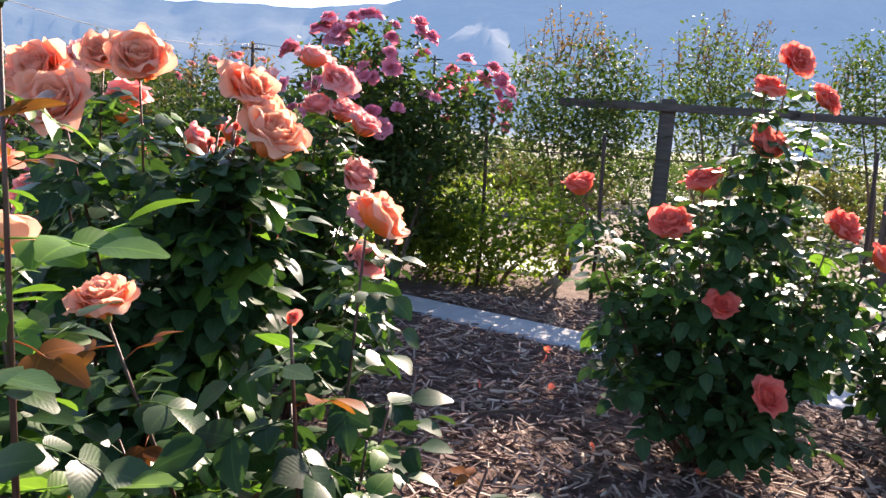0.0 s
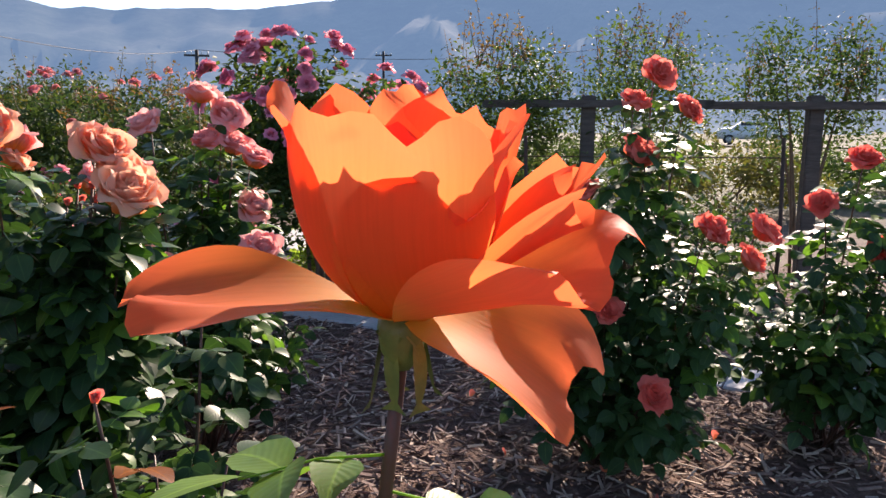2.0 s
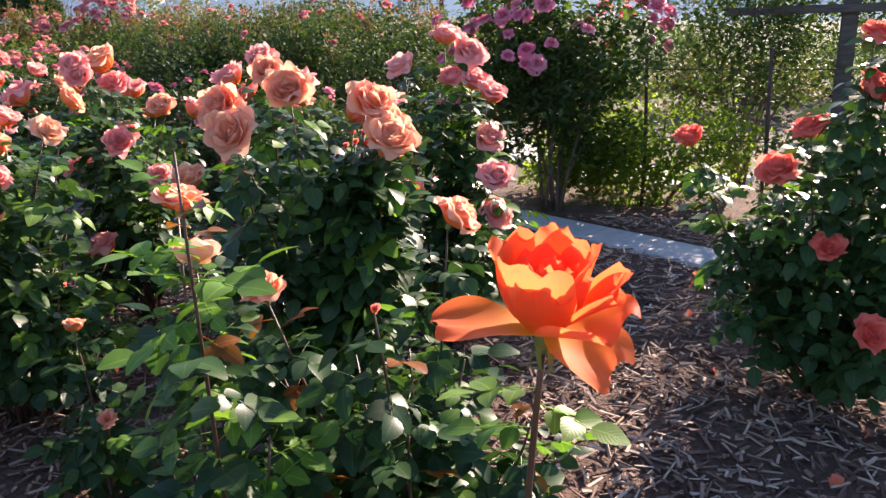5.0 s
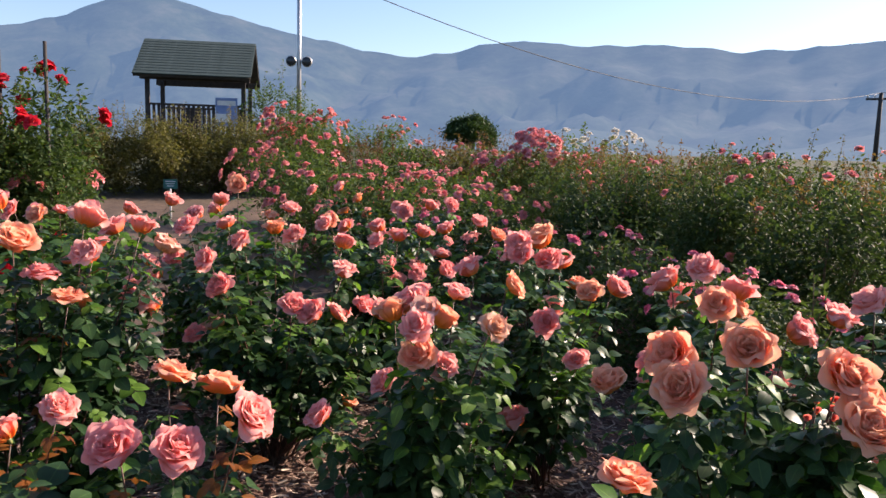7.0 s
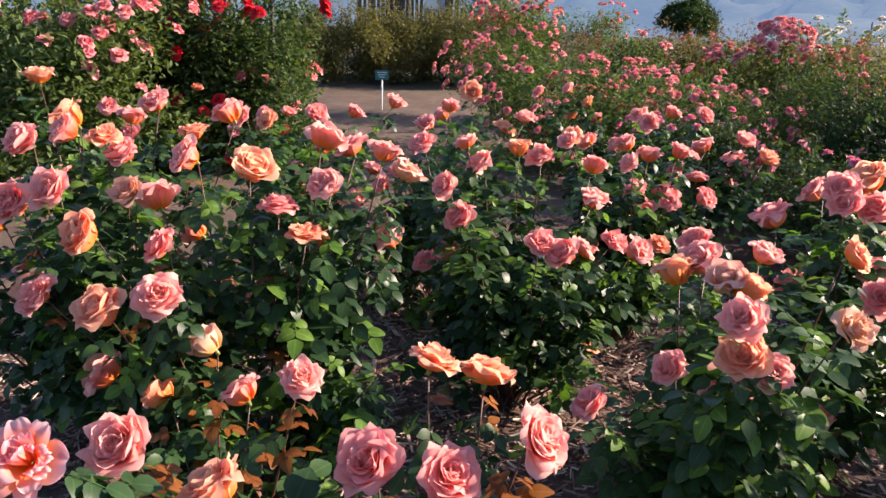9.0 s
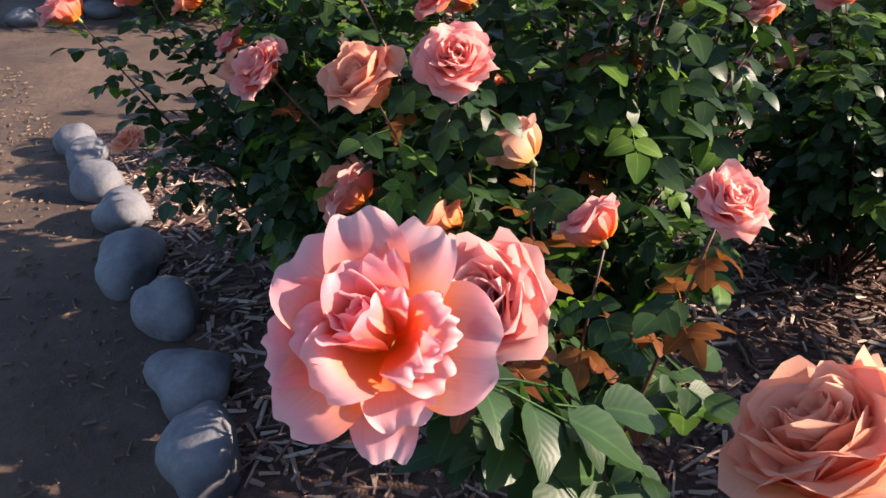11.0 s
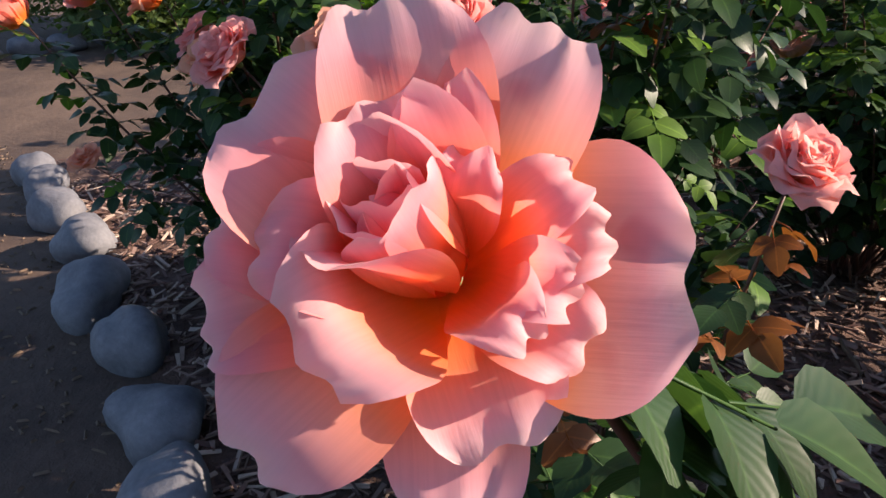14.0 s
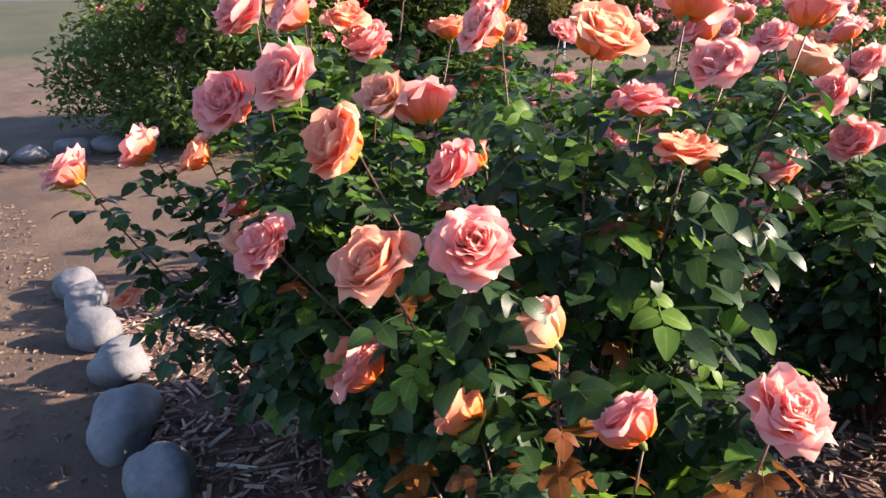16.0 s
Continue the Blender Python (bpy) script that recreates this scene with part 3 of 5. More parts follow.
def mulch_z(x, y):
    return ground_z(x, y) + 0.035 + 0.022 * noise.noise((x * 2.1, y * 2.1, 3.0)) + 0.010 * noise.noise((x * 9, y * 9, 5.0))


def mulch_bed():
    verts, faces, index = [], [], {}
    nx, ny, x0, y0, s = 150, 92, -7.4, -1.4, 0.08
    for j in range(ny):
        for i in range(nx):
            x, y = x0 + i * s, y0 + j * s
            line = along_line(EDGE, x) + 0.02
            if y < line - s or y > 5.9 or x < -5.62 + 0.15 * noise.noise((y, 0, 0)):
                continue
            index[i, j] = len(verts)
            rim = y < line + 0.001
            y = max(y, line)
            verts.append((x, y, mulch_z(x, y) - (0.06 if rim else 0)))
    for i, j in index:
        q = [(i, j), (i + 1, j), (i + 1, j + 1), (i, j + 1)]
        if all(c in index for c in q):
            faces.append(tuple(index[c] for c in q))
    tagged(put("mulch_bed", mesh("mulch_bed", verts, faces, MULCH)), "dark brown bark mulch covering the rose bed", "mulch", "", "structure")


mulch_bed()


def wood_chips(count=42000):
    rng = np.random.default_rng(4)
    x, y = rng.uniform(-5.2, 2.9, count * 2), rng.uniform(-0.4, 4.8, count * 2)
    keep = np.array([b > along_line(EDGE, a) + 0.05 and abs(b - along_line(KERB, a)) > 0.24 for a, b in zip(x, y)])
    x, y = x[keep][:count], y[keep][:count]
    n = len(x)
    z = np.array([mulch_z(a, b) for a, b in zip(x, y)]) + rng.uniform(0.002, 0.024, n)
    length, width, thick = rng.gamma(2.2, 0.017, n) + 0.018, rng.uniform(0.004, 0.014, n), rng.uniform(0.002, 0.006, n)
    az, tip, roll = rng.uniform(0, 2 * np.pi, n), rng.normal(0, 0.22, n), rng.normal(0, 0.4, n)
    u = np.stack([np.cos(az) * np.cos(tip), np.sin(az) * np.cos(tip), np.sin(tip)], 1)
    s = np.stack([-np.sin(az), np.cos(az), np.zeros(n)], 1)
    w = np.cross(u, s)
    v = s * np.cos(roll)[:, None] + w * np.sin(roll)[:, None]
    w = np.cross(u, v)
    corners = np.array([(a, b, c) for a in (-1, 1) for b in (-1, 1) for c in (-1, 1)]) * 0.5
    taper = rng.uniform(0.3, 1.0, n)
    cx = corners[None, :, 0:1] * length[:, None, None] * u[:, None]
    cy = corners[None, :, 1:2] * (width[:, None] * np.where(corners[:, 0] > 0, taper[:, None], 1.0))[:, :, None] * v[:, None]
    cz = corners[None, :, 2:3] * thick[:, None, None] * w[:, None]
    p = np.stack([x, y, z], 1)[:, None, :] + cx + cy + cz
    quads = np.array([(0, 1, 3, 2), (4, 6, 7, 5), (0, 4, 5, 1), (2, 3, 7, 6), (0, 2, 6, 4), (1, 5, 7, 3)])
    faces = (quads[None] + 8 * np.arange(n)[:, None, None]).reshape(-1, 4)
    tagged(put("wood_chips", mesh("wood_chips", p.reshape(-1, 3), faces.tolist(), CHIP, None, False)), "loose brown and straw-coloured wood chips on the bed", "wood chips", "", "stuff")


wood_chips()


def path_litter(count=1300):
    """Bits of bark and grit trodden into the earth path."""
    rng = np.random.default_rng(9)
    verts, faces = [], []
    for k in range(count):
        x = rng.uniform(-7.5, -0.8)
        y = along_line(EDGE, x) - rng.gamma(1.2, 0.45) - 0.03
        z = ground_z(x, y) + 0.004
        length, width, w = rng.gamma(2.0, 0.008) + 0.006, rng.uniform(0.003, 0.010), rng.uniform(0, 6.28)
        d, s = np.array((math.cos(w), math.sin(w))) * length / 2, np.array((-math.sin(w), math.cos(w))) * width / 2
        first = len(verts)
        for p, up in ((-d - s, 0), (d - s, 0), (d + s, 0), (-d + s, 0), (-d * 0.7, 0.006), (d * 0.7, 0.006)):
            verts.append((x + p[0], y + p[1], z + up))
        faces += [tuple(first + i for i in f) for f in ((0, 1, 5, 4), (2, 3, 4, 5), (1, 2, 5), (3, 0, 4))]
    tagged(put("path_litter", mesh("path_litter", verts, faces, TWIG, None, False)), "bits of bark and grit trodden into the earth path", "litter", "", "stuff")


path_litter()


def stone(x, y, length, width, height, turn, seed, group="stones edging the bed"):
    rng = random.Random(seed)
    bm = bmesh.new()
    bmesh.ops.create_icosphere(bm, subdivisions=3, radius=1.0)
    for v in bm.verts:
        n = 2.1 * noise.noise(v.co * 0.9 + Vector((seed * 3.1, 0, 0)))
        v.co *= 1 + 0.22 * n + 0.05 * noise.noise(v.co * 3 + Vector((seed, 5, 0)))
        v.co.x *= length / 2 * (1 + 0.15 * v.co.y)
        v.co.y *= width / 2
        v.co.z *= height / 2
    me = bpy.data.meshes.new("edging_stone")
    bm.to_mesh(me)
    bm.free()
    me.polygons.foreach_set("use_smooth", [True] * len(me.polygons))
    me.materials.append(STONE)
    ob = new("edging_stone", me)
    ob.matrix_basis = pose(x, y, ground_z(x, y) + height * 0.30, rng.uniform(-10, 10), rng.uniform(-8, 8), turn)
    return tagged(ob, "smooth grey river stone edging the mulch bed", "stone", group)


STONES = [(-5.36, -0.37, 0.30, 0.22), (-5.08, -0.33, 0.26, 0.20), (-4.75, -0.26, 0.30, 0.24), (-4.38, -0.18, 0.32, 0.25), (-3.93, -0.16, 0.40, 0.27), (-3.56, -0.08, 0.36, 0.22), (-3.17, -0.04, 0.36, 0.24), (-2.86, -0.04, 0.30, 0.23), (-2.52, -0.06, 0.34, 0.24), (-2.15, -0.09, 0.33, 0.22), (-1.78, -0.12, 0.32, 0.24), (-1.40, -0.15, 0.33, 0.23)]
for i, (sx, sy, sl, sw) in enumerate(STONES):
    stone(sx, sy, sl * 0.78, sw * 0.8, 0.19, random.Random(i).uniform(-30, 45), i + 1)
for i in range(9):
    stone(-9.05 - 0.06 * i + 0.1 * (i % 2), -1.9 + 0.33 * i, 0.30, 0.24, 0.2, 80 + 20 * (i % 3), 30 + i, "stones across the path")


def kerb_strip(name, line, width, height, block, label):
    """Concrete edging of cast blocks laid end to end along a bent line."""
    root = thing(name, line[0][0], line[0][1], ground_z(*line[0]), label, "kerb", "", "structure")
    o = Vector((line[0][0], line[0][1], ground_z(*line[0])))
    pts = []
    for (x0, y0), (x1, y1) in zip(line, line[1:]):
        n = max(1, round(math.hypot(x1 - x0, y1 - y0) / 0.25))
        pts += [Vector((x0 + (x1 - x0) * k / n, y0 + (y1 - y0) * k / n, 0)) for k in range(n)]
    pts.append(Vector((*line[-1], 0)))
    step = max(1, round(block / 0.25))
    for i in range(0, len(pts) - 1, step):
        run = pts[i:i + step + 1]
        if len(run) < 2:
            continue
        verts, faces = [], []
        for k, p in enumerate(run):
            d = (run[min(k + 1, len(run) - 1)] - run[max(k - 1, 0)]).normalized()
            side = Vector((-d.y, d.x, 0))
            q = p + d * (0.004 if k == 0 else -0.004 if k == len(run) - 1 else 0)
            z = ground_z(p.x, p.y)
            for s, e in ((-0.5, -0.06), (-0.5, height - 0.012), (-0.47, height), (0.47, height), (0.5, height - 0.012), (0.5, -0.06)):
                w = q + side * s * width
                verts.append((w.x - o.x, w.y - o.y, z + e - o.z))
        for k in range(len(run) - 1):
            for s in range(5):
                a = k * 6 + s
                faces.append((a, a + 6, a + 7, a + 1))
        faces += [tuple(range(6)), tuple(range(len(verts) - 1, len(verts) - 7, -1))]
        put("kerb_block", mesh("kerb_block", verts, faces, CONCRETE, None, False), root)
    return root


kerb_strip("kerb", KERB, 0.33, 0.045, 1.0, "pale grey concrete strip edging the mulch")
kerb_strip("garden_path", [(-1.4, 8.6), (-0.43, 7.35), (0.12, 6.5), (1.2, 5.95)], 0.75, 0.05, 1.5, "grey concrete garden path behind the bed")


# ---- mountains ----
RIDGE = [(-180, 5.0), (-120, 6.0), (-90, 6.5), (-72, 7.1), (-68, 8.4), (-64, 10.3), (-61, 10.0), (-57, 9.0), (-51, 7.9), (-45.5, 6.9), (-42.6, 7.1), (-37.2, 8.4), (-31, 7.9), (-25.4, 8.1), (-21, 7.4), (-12, 7.9), (-8, 8.0), (-3, 8.8), (4, 10.0), (20, 11.5), (40, 10.0), (70, 7.0), (120, 6.0), (180, 5.0)]


def mountains(name, near, far, scale, mat, label, seed):
    verts, faces = [], []
    seg, rings = 540, 16
    for k in range(seg):
        az = -180 + 360 * k / seg
        e = sum(along_line(RIDGE, max(-180, min(180, az + q))) for q in (-1.6, -0.8, 0, 0.8, 1.6)) / 5 * scale + 0.18 * noise.noise((az * 0.55, 4.0, seed))
        w = radians(az)
        for j in range(rings):
            f = j / (rings - 1)
            r = near + (far - near) * f
            top = math.tan(radians(e)) * far + 1.5
            spur = 0.5 + 0.5 * noise.fractal((math.sin(w) * r / 330 + seed, math.cos(w) * r / 330, seed), 0.8, 2.0, 5)
            rise = f ** 1.25
            z = -9 + (top + 9) * rise * (1 - (1 - f) * 0.85 * (1 - spur)) + (6 * noise.noise((az * 0.9, seed, 0)) if j == rings - 1 else 260 * (spur - 0.5) * f * (1 - f))
            verts.append((math.sin(w) * r, math.cos(w) * r, z))
    for k in range(seg):
        a, b = k * rings, ((k + 1) % seg) * rings
        for j in range(rings - 1):
            faces.append((a + j, b + j, b + j + 1, a + j + 1))
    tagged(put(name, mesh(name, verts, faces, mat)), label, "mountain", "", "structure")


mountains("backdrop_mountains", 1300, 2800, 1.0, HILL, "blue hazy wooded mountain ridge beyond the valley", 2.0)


def foothills():
    verts, faces = [], []
    n, rings = 120, 5
    for k in range(n + 1):
        az = -75 + 110 * k / n
        w = radians(az)
        e = max(0.15, 2.1 * math.exp(-((az + 31) / 7) ** 2) + 2.6 * math.exp(-((az + 8) / 9) ** 2) + 1.6 * math.exp(-((az + 58) / 9) ** 2) + 0.5 * noise.noise((az * 0.35, 1, 0)))
        for j in range(rings):
            f = j / (rings - 1)
            r = 800 + 280 * f
            verts.append((math.sin(w) * r, math.cos(w) * r, -9 + (math.tan(radians(e)) * 1080 + 9) * f ** 0.8))
    for k in range(n):
        for j in range(rings - 1):
            a = k * rings + j
            faces.append((a, a + rings, a + rings + 1, a + 1))
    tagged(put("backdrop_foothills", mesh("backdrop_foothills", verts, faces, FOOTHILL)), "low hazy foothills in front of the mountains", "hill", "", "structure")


foothills()


def polar(az, dist):
    """A place in that direction from the standing point of the walk's middle."""
    return -0.41 + dist * math.sin(radians(az)), -0.12 + dist * math.cos(radians(az))


EYE8 = 1.55


# ---- pavilion ----
def pavilion():
    dist = 28.0
    x, y = polar(-59.1, dist)
    turn = 59.1 - 8
    px = dist * math.tan(radians(1.0))
    z0 = EYE8 + dist * math.tan(radians(0.3)) + 0.15
    base = ground_z(x, y)
    floor = z0
    root = thing("pavilion", x, y, base, "dark wooden pavilion with a green shingled gable roof", "pavilion", rz=turn)
    up = floor - base
    eave, top, w, d = EYE8 + dist * math.tan(radians(4.55)) - base, EYE8 + dist * math.tan(radians(6.95)) - base, 7.6 * px, 3.0
    bm = bmesh.new()
    box(bm, 0, 0, up - 0.15, w * 0.92, d * 0.9, 0.3, 0.02)
    box(bm, 0, 0, (up - 0.3) / 2 - 0.2, w * 0.8, d * 0.75, max(0.2, up - 0.3) + 0.4)
    part("deck", bm, DARKWOOD, root)
    for sx in (-0.42, 0.42):
        for sy in (-0.42, 0.42):
            bm = bmesh.new()
            box(bm, sx * w, sy * d, (up + eave) / 2, 0.14, 0.14, eave - up, 0.01)
            part("post", bm, DARKWOOD, root)
    bm = bmesh.new()
    box(bm, 0, -0.44 * d, eave - 0.08, w * 0.96, 0.12, 0.2, 0.01)
    part("beam", bm, DARKWOOD, root)
    bm = bmesh.new()
    box(bm, 0, 0.44 * d, eave - 0.08, w * 0.96, 0.12, 0.2, 0.01)
    part("beam", bm, DARKWOOD, root)
    rise, half = top - eave + 0.15, d / 2 + 0.45
    slope = math.atan2(rise, half)
    for s in (-1, 1):
        bm = bmesh.new()
        box(bm, 0, 0, 0, w, math.hypot(rise, half), 0.08)
        roof = part("roof", bm, DARKWOOD, root)
        roof.matrix_basis = Matrix.Translation((0, s * half / 2, (eave + top) / 2 - 0.04)) @ pose(0, 0, 0, -s * math.degrees(slope))
        rows = 13
        sl = math.hypot(rise, half)
        for k in range(rows):
            bm = bmesh.new()
            box(bm, 0, 0, 0, w + 0.04, sl / rows * 1.25, 0.035, 0.006)
            row = part("shingle_course", bm, SHINGLE, roof)
            row.matrix_basis = pose(0, (k + 0.5 - rows / 2) * sl / rows, 0.075, 4 * s)
    for sy, gap in ((-0.42, True), (0.42, False)):
        bm = bmesh.new()
        box(bm, 0, sy * d, up + 0.95, w * 0.84, 0.08, 0.07, 0.01)
        part("rail", bm, DARKWOOD, root)
        for k in range(20):
            bm = bmesh.new()
            box(bm, (k / 19 - 0.5) * w * 0.82, sy * d, up + 0.5, 0.09, 0.04, 0.95)
            part("baluster", bm, DARKWOOD, root)
    bm = bmesh.new()
    box(bm, 0.27 * w, -0.42 * d - 0.08, up + 0.75, 0.72, 0.03, 0.95, 0.005)
    x2 = thing("poster_board", 0, 0, 0, "faded blue poster board on the pavilion rail", "sign")
    x2.matrix_basis = root.matrix_basis.copy()
    part("panel", bm, POSTER, x2)
    bm = bmesh.new()
    box(bm, 0.27 * w, -0.42 * d - 0.10, up + 1.05, 0.60, 0.012, 0.16)
    part("print", bm, WHITEPAINT, x2)
    bm = bmesh.new()
    box(bm, 0.24 * w, -0.42 * d - 0.10, up + 0.55, 0.50, 0.012, 0.28)
    part("print", bm, WHITEPAINT, x2)


pavilion()


def lamp_pole():
    dist = 30.0
    x, y = polar(-52.2, dist)
    z0 = ground_z(x, y)
    root = thing("lamp_pole", x, y, z0, "tall galvanised pole carrying two round floodlights", "lamp post", rz=52)
    tube("pole", [(0, 0, -0.2), (0, 0, 3.5), (0, 0, 7.5)], [0.10, 0.085, 0.07], STEEL, root, 12)
    lz = EYE8 + dist * math.tan(radians(6.15)) - z0
    tube("crossarm", [(-0.38, 0, lz), (0.38, 0, lz)], [0.03, 0.03], STEEL, root, 8)
    for s in (-1, 1):
        v, f = tube_arrays([(s * 0.3, 0.16, lz), (s * 0.3, 0.05, lz), (s * 0.3, -0.10, lz), (s * 0.3, -0.14, lz)], [0.08, 0.16, 0.21, 0.20], 14)
        lamp = put("floodlight", mesh("floodlight", v, f, STEEL), root)
        v, f = tube_arrays([(s * 0.3, -0.138, lz), (s * 0.3, -0.15, lz)], [0.185, 0.17], 14)
        put("lens", mesh("lens", v, f, GLASS), lamp)


lamp_pole()


def utility_pole(az, dist, top_el, label, arm=True):
    x, y = polar(az, dist)
    z0 = ground_z(x, y)
    h = EYE8 - 0.15 + dist * math.tan(radians(top_el)) - z0
    root = thing("utility_pole", x, y, z0, label, "utility pole", "poles along the far road", rz=-az)
    tube("pole", [(0, 0, -0.3), (0, 0, h / 2), (0, 0, h)], [0.15, 0.13, 0.11], DARKWOOD, root, 10)
    if arm:
        bm = bmesh.new()
        box(bm, 0, 0, h - 0.35, 1.5, 0.1, 0.12, 0.01)
        crossarm = part("crossarm", bm, DARKWOOD, root)
        for s in (-0.65, -0.3, 0.3, 0.65):
            tube("insulator", [(s, 0, h - 0.29), (s, 0, h - 0.2), (s, 0, h - 0.1)], [0.02, 0.05, 0.03], WHITEPAINT, crossarm, 8)
    return Vector((x, y, z0 + h))


POLE_A = utility_pole(-11.6, 50, 4.7, "dark timber utility pole with one crossarm")
utility_pole(-7.8, 80, 3.7, "slim dark timber utility pole with one crossarm")
utility_pole(-9.3, 110, 2.9, "distant dark timber utility pole")
utility_pole(-28.0, 130, 1.6, "distant dark timber utility pole", False)
utility_pole(1.5, 70, 5.0, "dark timber utility pole with one crossarm")


def wire(a, b, sag, r=0.018):
    pts = [a.lerp(b, k / 24) - Vector((0, 0, sag * 4 * (k / 24) * (1 - k / 24))) for k in range(25)]
    tagged(tube("power_line", pts, [r] * 25, BLACK, None, 5), "thin black overhead power line", "cable")


wx, wy = polar(-60, 20)
wire(POLE_A, Vector((wx, wy, EYE8 + 5.55)), 2.0, 0.014)
wx, wy = polar(20, 60)
wire(POLE_A, Vector((wx, wy, 7.0)), 0.8)


def plant_label():
    x, y = polar(-61.0, 14.0)
    z0 = ground_z(x, y)
    h = EYE8 + 14 * math.tan(radians(-3.3)) - z0
    root = thing("plant_label", x, y, z0, "small green plant label on a pale stake", "sign", rz=61)
    tube("stake", [(0, 0.01, -0.1), (0, 0.01, h)], [0.016, 0.016], WHITEPAINT, root, 6)
    bm = bmesh.new()
    box(bm, 0, -0.012, h, 0.24, 0.012, 0.17, 0.004)
    plate = part("plate", bm, LABEL, root)
    bm = bmesh.new()
    for k in range(3):
        box(bm, 0, -0.021, h + 0.045 - 0.04 * k, 0.17 - 0.03 * k, 0.004, 0.014)
    part("print", bm, WHITEPAINT, plate)


plant_label()


# ---- wooden fence and wire trellis behind the bed ----
def fence():
    z0 = ground_z(2, 5.5)
    root = thing("fence", 1.0, 5.55, z0, "weathered dark wooden post and rail fence", "fence", rz=-13)
    for k in range(4):
        bm = bmesh.new()
        box(bm, 0.72 + 1.55 * k, 0, 0.65, 0.10, 0.10, 1.5, 0.008)
        part("post", bm, WOOD, root)
    for h in (1.34,):
        for k in range(3):
            bm = bmesh.new()
            box(bm, 0.0 + 1.55 * k + 0.77, -0.075, h - 0.01 * (k % 2), 1.62, 0.04, 0.055, 0.006)
            part("rail", bm, WOOD, root)


fence()


def trellis():
    z0 = ground_z(0.4, 5.2)
    root = thing("wire_trellis", 0.42, 5.15, z0, "rusty thin stakes strung with wires", "trellis", rz=-20)
    for k in range(-1, 4):
        tube("stake", [(0.78 * k, 0, -0.1), (0.78 * k + 0.01, 0, 0.5), (0.78 * k - 0.01, 0, 1.12)], [0.013, 0.013, 0.012], RUST, root, 6)
    for h in (0.55, 1.0):
        tube("wire", [(-0.8, 0, h), (0.4, 0, h - 0.015), (1.2, 0, h - 0.01), (2.36, 0, h)], [0.004] * 4, RUST, root, 5)


trellis()

# ---- hybrid tea roses of the bed ----
TEA = "glossy green rose bush crowded with peach-pink double blooms"
TEA2 = "sparse rose bush with peach-pink blooms over the mulch"
B_PATH = [(-2.69, 0.83, 1.0), (-2.66, 0.97, 1.05), (-2.79, 0.5, 0.89), (-2.56, 0.44, 0.82), (-2.8, 0.31, 0.94), (-2.91, 0.63, 1.12), (-3.12, 0.585, 0.946), (-3.13, 0.7, 0.826), (-2.92, 0.185, 0.749), (-2.63, 0.314, 0.77), (-2.86, 1.06, 1.155), (-2.66, 1.17, 1.14), (-2.76, 1.25, 0.824), (-2.81, 1.34, 1.04), (-3.02, 1.23, 1.1), (-2.74, 0.77, 1.1), (-2.64, 0.89, 0.92)]
B_PATH2 = [(-3.64, 0.71, 1.21), (-3.63, 1.0, 1.157), (-3.6, 0.84, 1.1), (-3.32, 0.47, 1.144), (-3.4, 0.37, 1.148), (-3.18, 0.22, 1.156), (-2.96, 0.256, 1.042), (-3.05, 0.165, 0.99), (-3.13, 0.2, 0.7), (-3.76, -0.18, 0.75), (-3.77, 0.0, 0.8), (-3.83, 0.22, 0.86), (-3.71, 0.14, 0.78), (-3.62, 0.34, 0.94), (-3.49, 0.22, 0.7), (-3.89, 0.35, 1.3), (-3.66, 0.42, 1.15), (-3.95, -0.1, 0.33), (-4.32, 0.76, 1.08), (-3.3, 0.52, 1.08), (-3.15, 0.5, 0.98)]
B_MID = [(-3.25, 1.67, 1.07), (-3.13, 1.81, 1.08), (-3.1, 2.07, 1.04), (-3.1, 2.19, 1.0), (-3.1, 1.87, 0.99), (-3.05, 2.47, 0.94), (-2.95, 2.39, 0.81), (-2.92, 1.65, 0.82), (-2.62, 1.93, 0.71), (-2.88, 2.29, 0.62), (-2.88, 2.47, 0.63), (-2.67, 2.38, 0.645), (-3.08, 1.88, 0.42), (-3.0, 1.85, 0.377), (-3.18, 1.78, 0.59), (-2.87, 2.35, 0.15), (-2.69, 1.87, 0.74), (-2.98, 1.61, 0.94)]
B_MID2 = [(-3.37, 2.6, 1.01), (-3.62, 2.98, 0.96), (-3.42, 3.07, 0.96), (-3.09, 2.75, 0.936), (-3.36, 3.19, 0.9), (-3.24, 3.29, 0.93), (-3.31, 3.55, 0.77), (-3.13, 3.12, 0.7), (-3.09, 3.34, 0.705), (-3.25, 2.99, 0.744), (-3.41, 3.7, 0.915), (-3.5, 2.75, 1.0), (-3.2, 3.01, 0.66), (-3.26, 3.8, 0.85), (-3.28, 3.76, 0.74), (-3.23, 3.84, 0.97), (-3.12, 3.9, 0.88)]
B_BACK = [(-3.82, 4.23, 1.046), (-4.57, 4.79, 0.95), (-4.55, 4.45, 0.95), (-5.15, 4.45, 1.0), (-4.0, 3.9, 0.98), (-4.3, 4.1, 1.0), (-5.08, 4.51, 0.87), (-5.23, 4.35, 0.88), (-5.28, 4.03, 1.08), (-5.26, 4.33, 1.1)]
B_BACK2 = [(-3.78, 2.3, 1.216), (-4.49, 2.6, 1.02), (-4.2, 2.45, 1.1), (-4.0, 2.7, 1.0), (-3.9, 2.1, 1.05), (-3.94, 2.79, 1.06)]
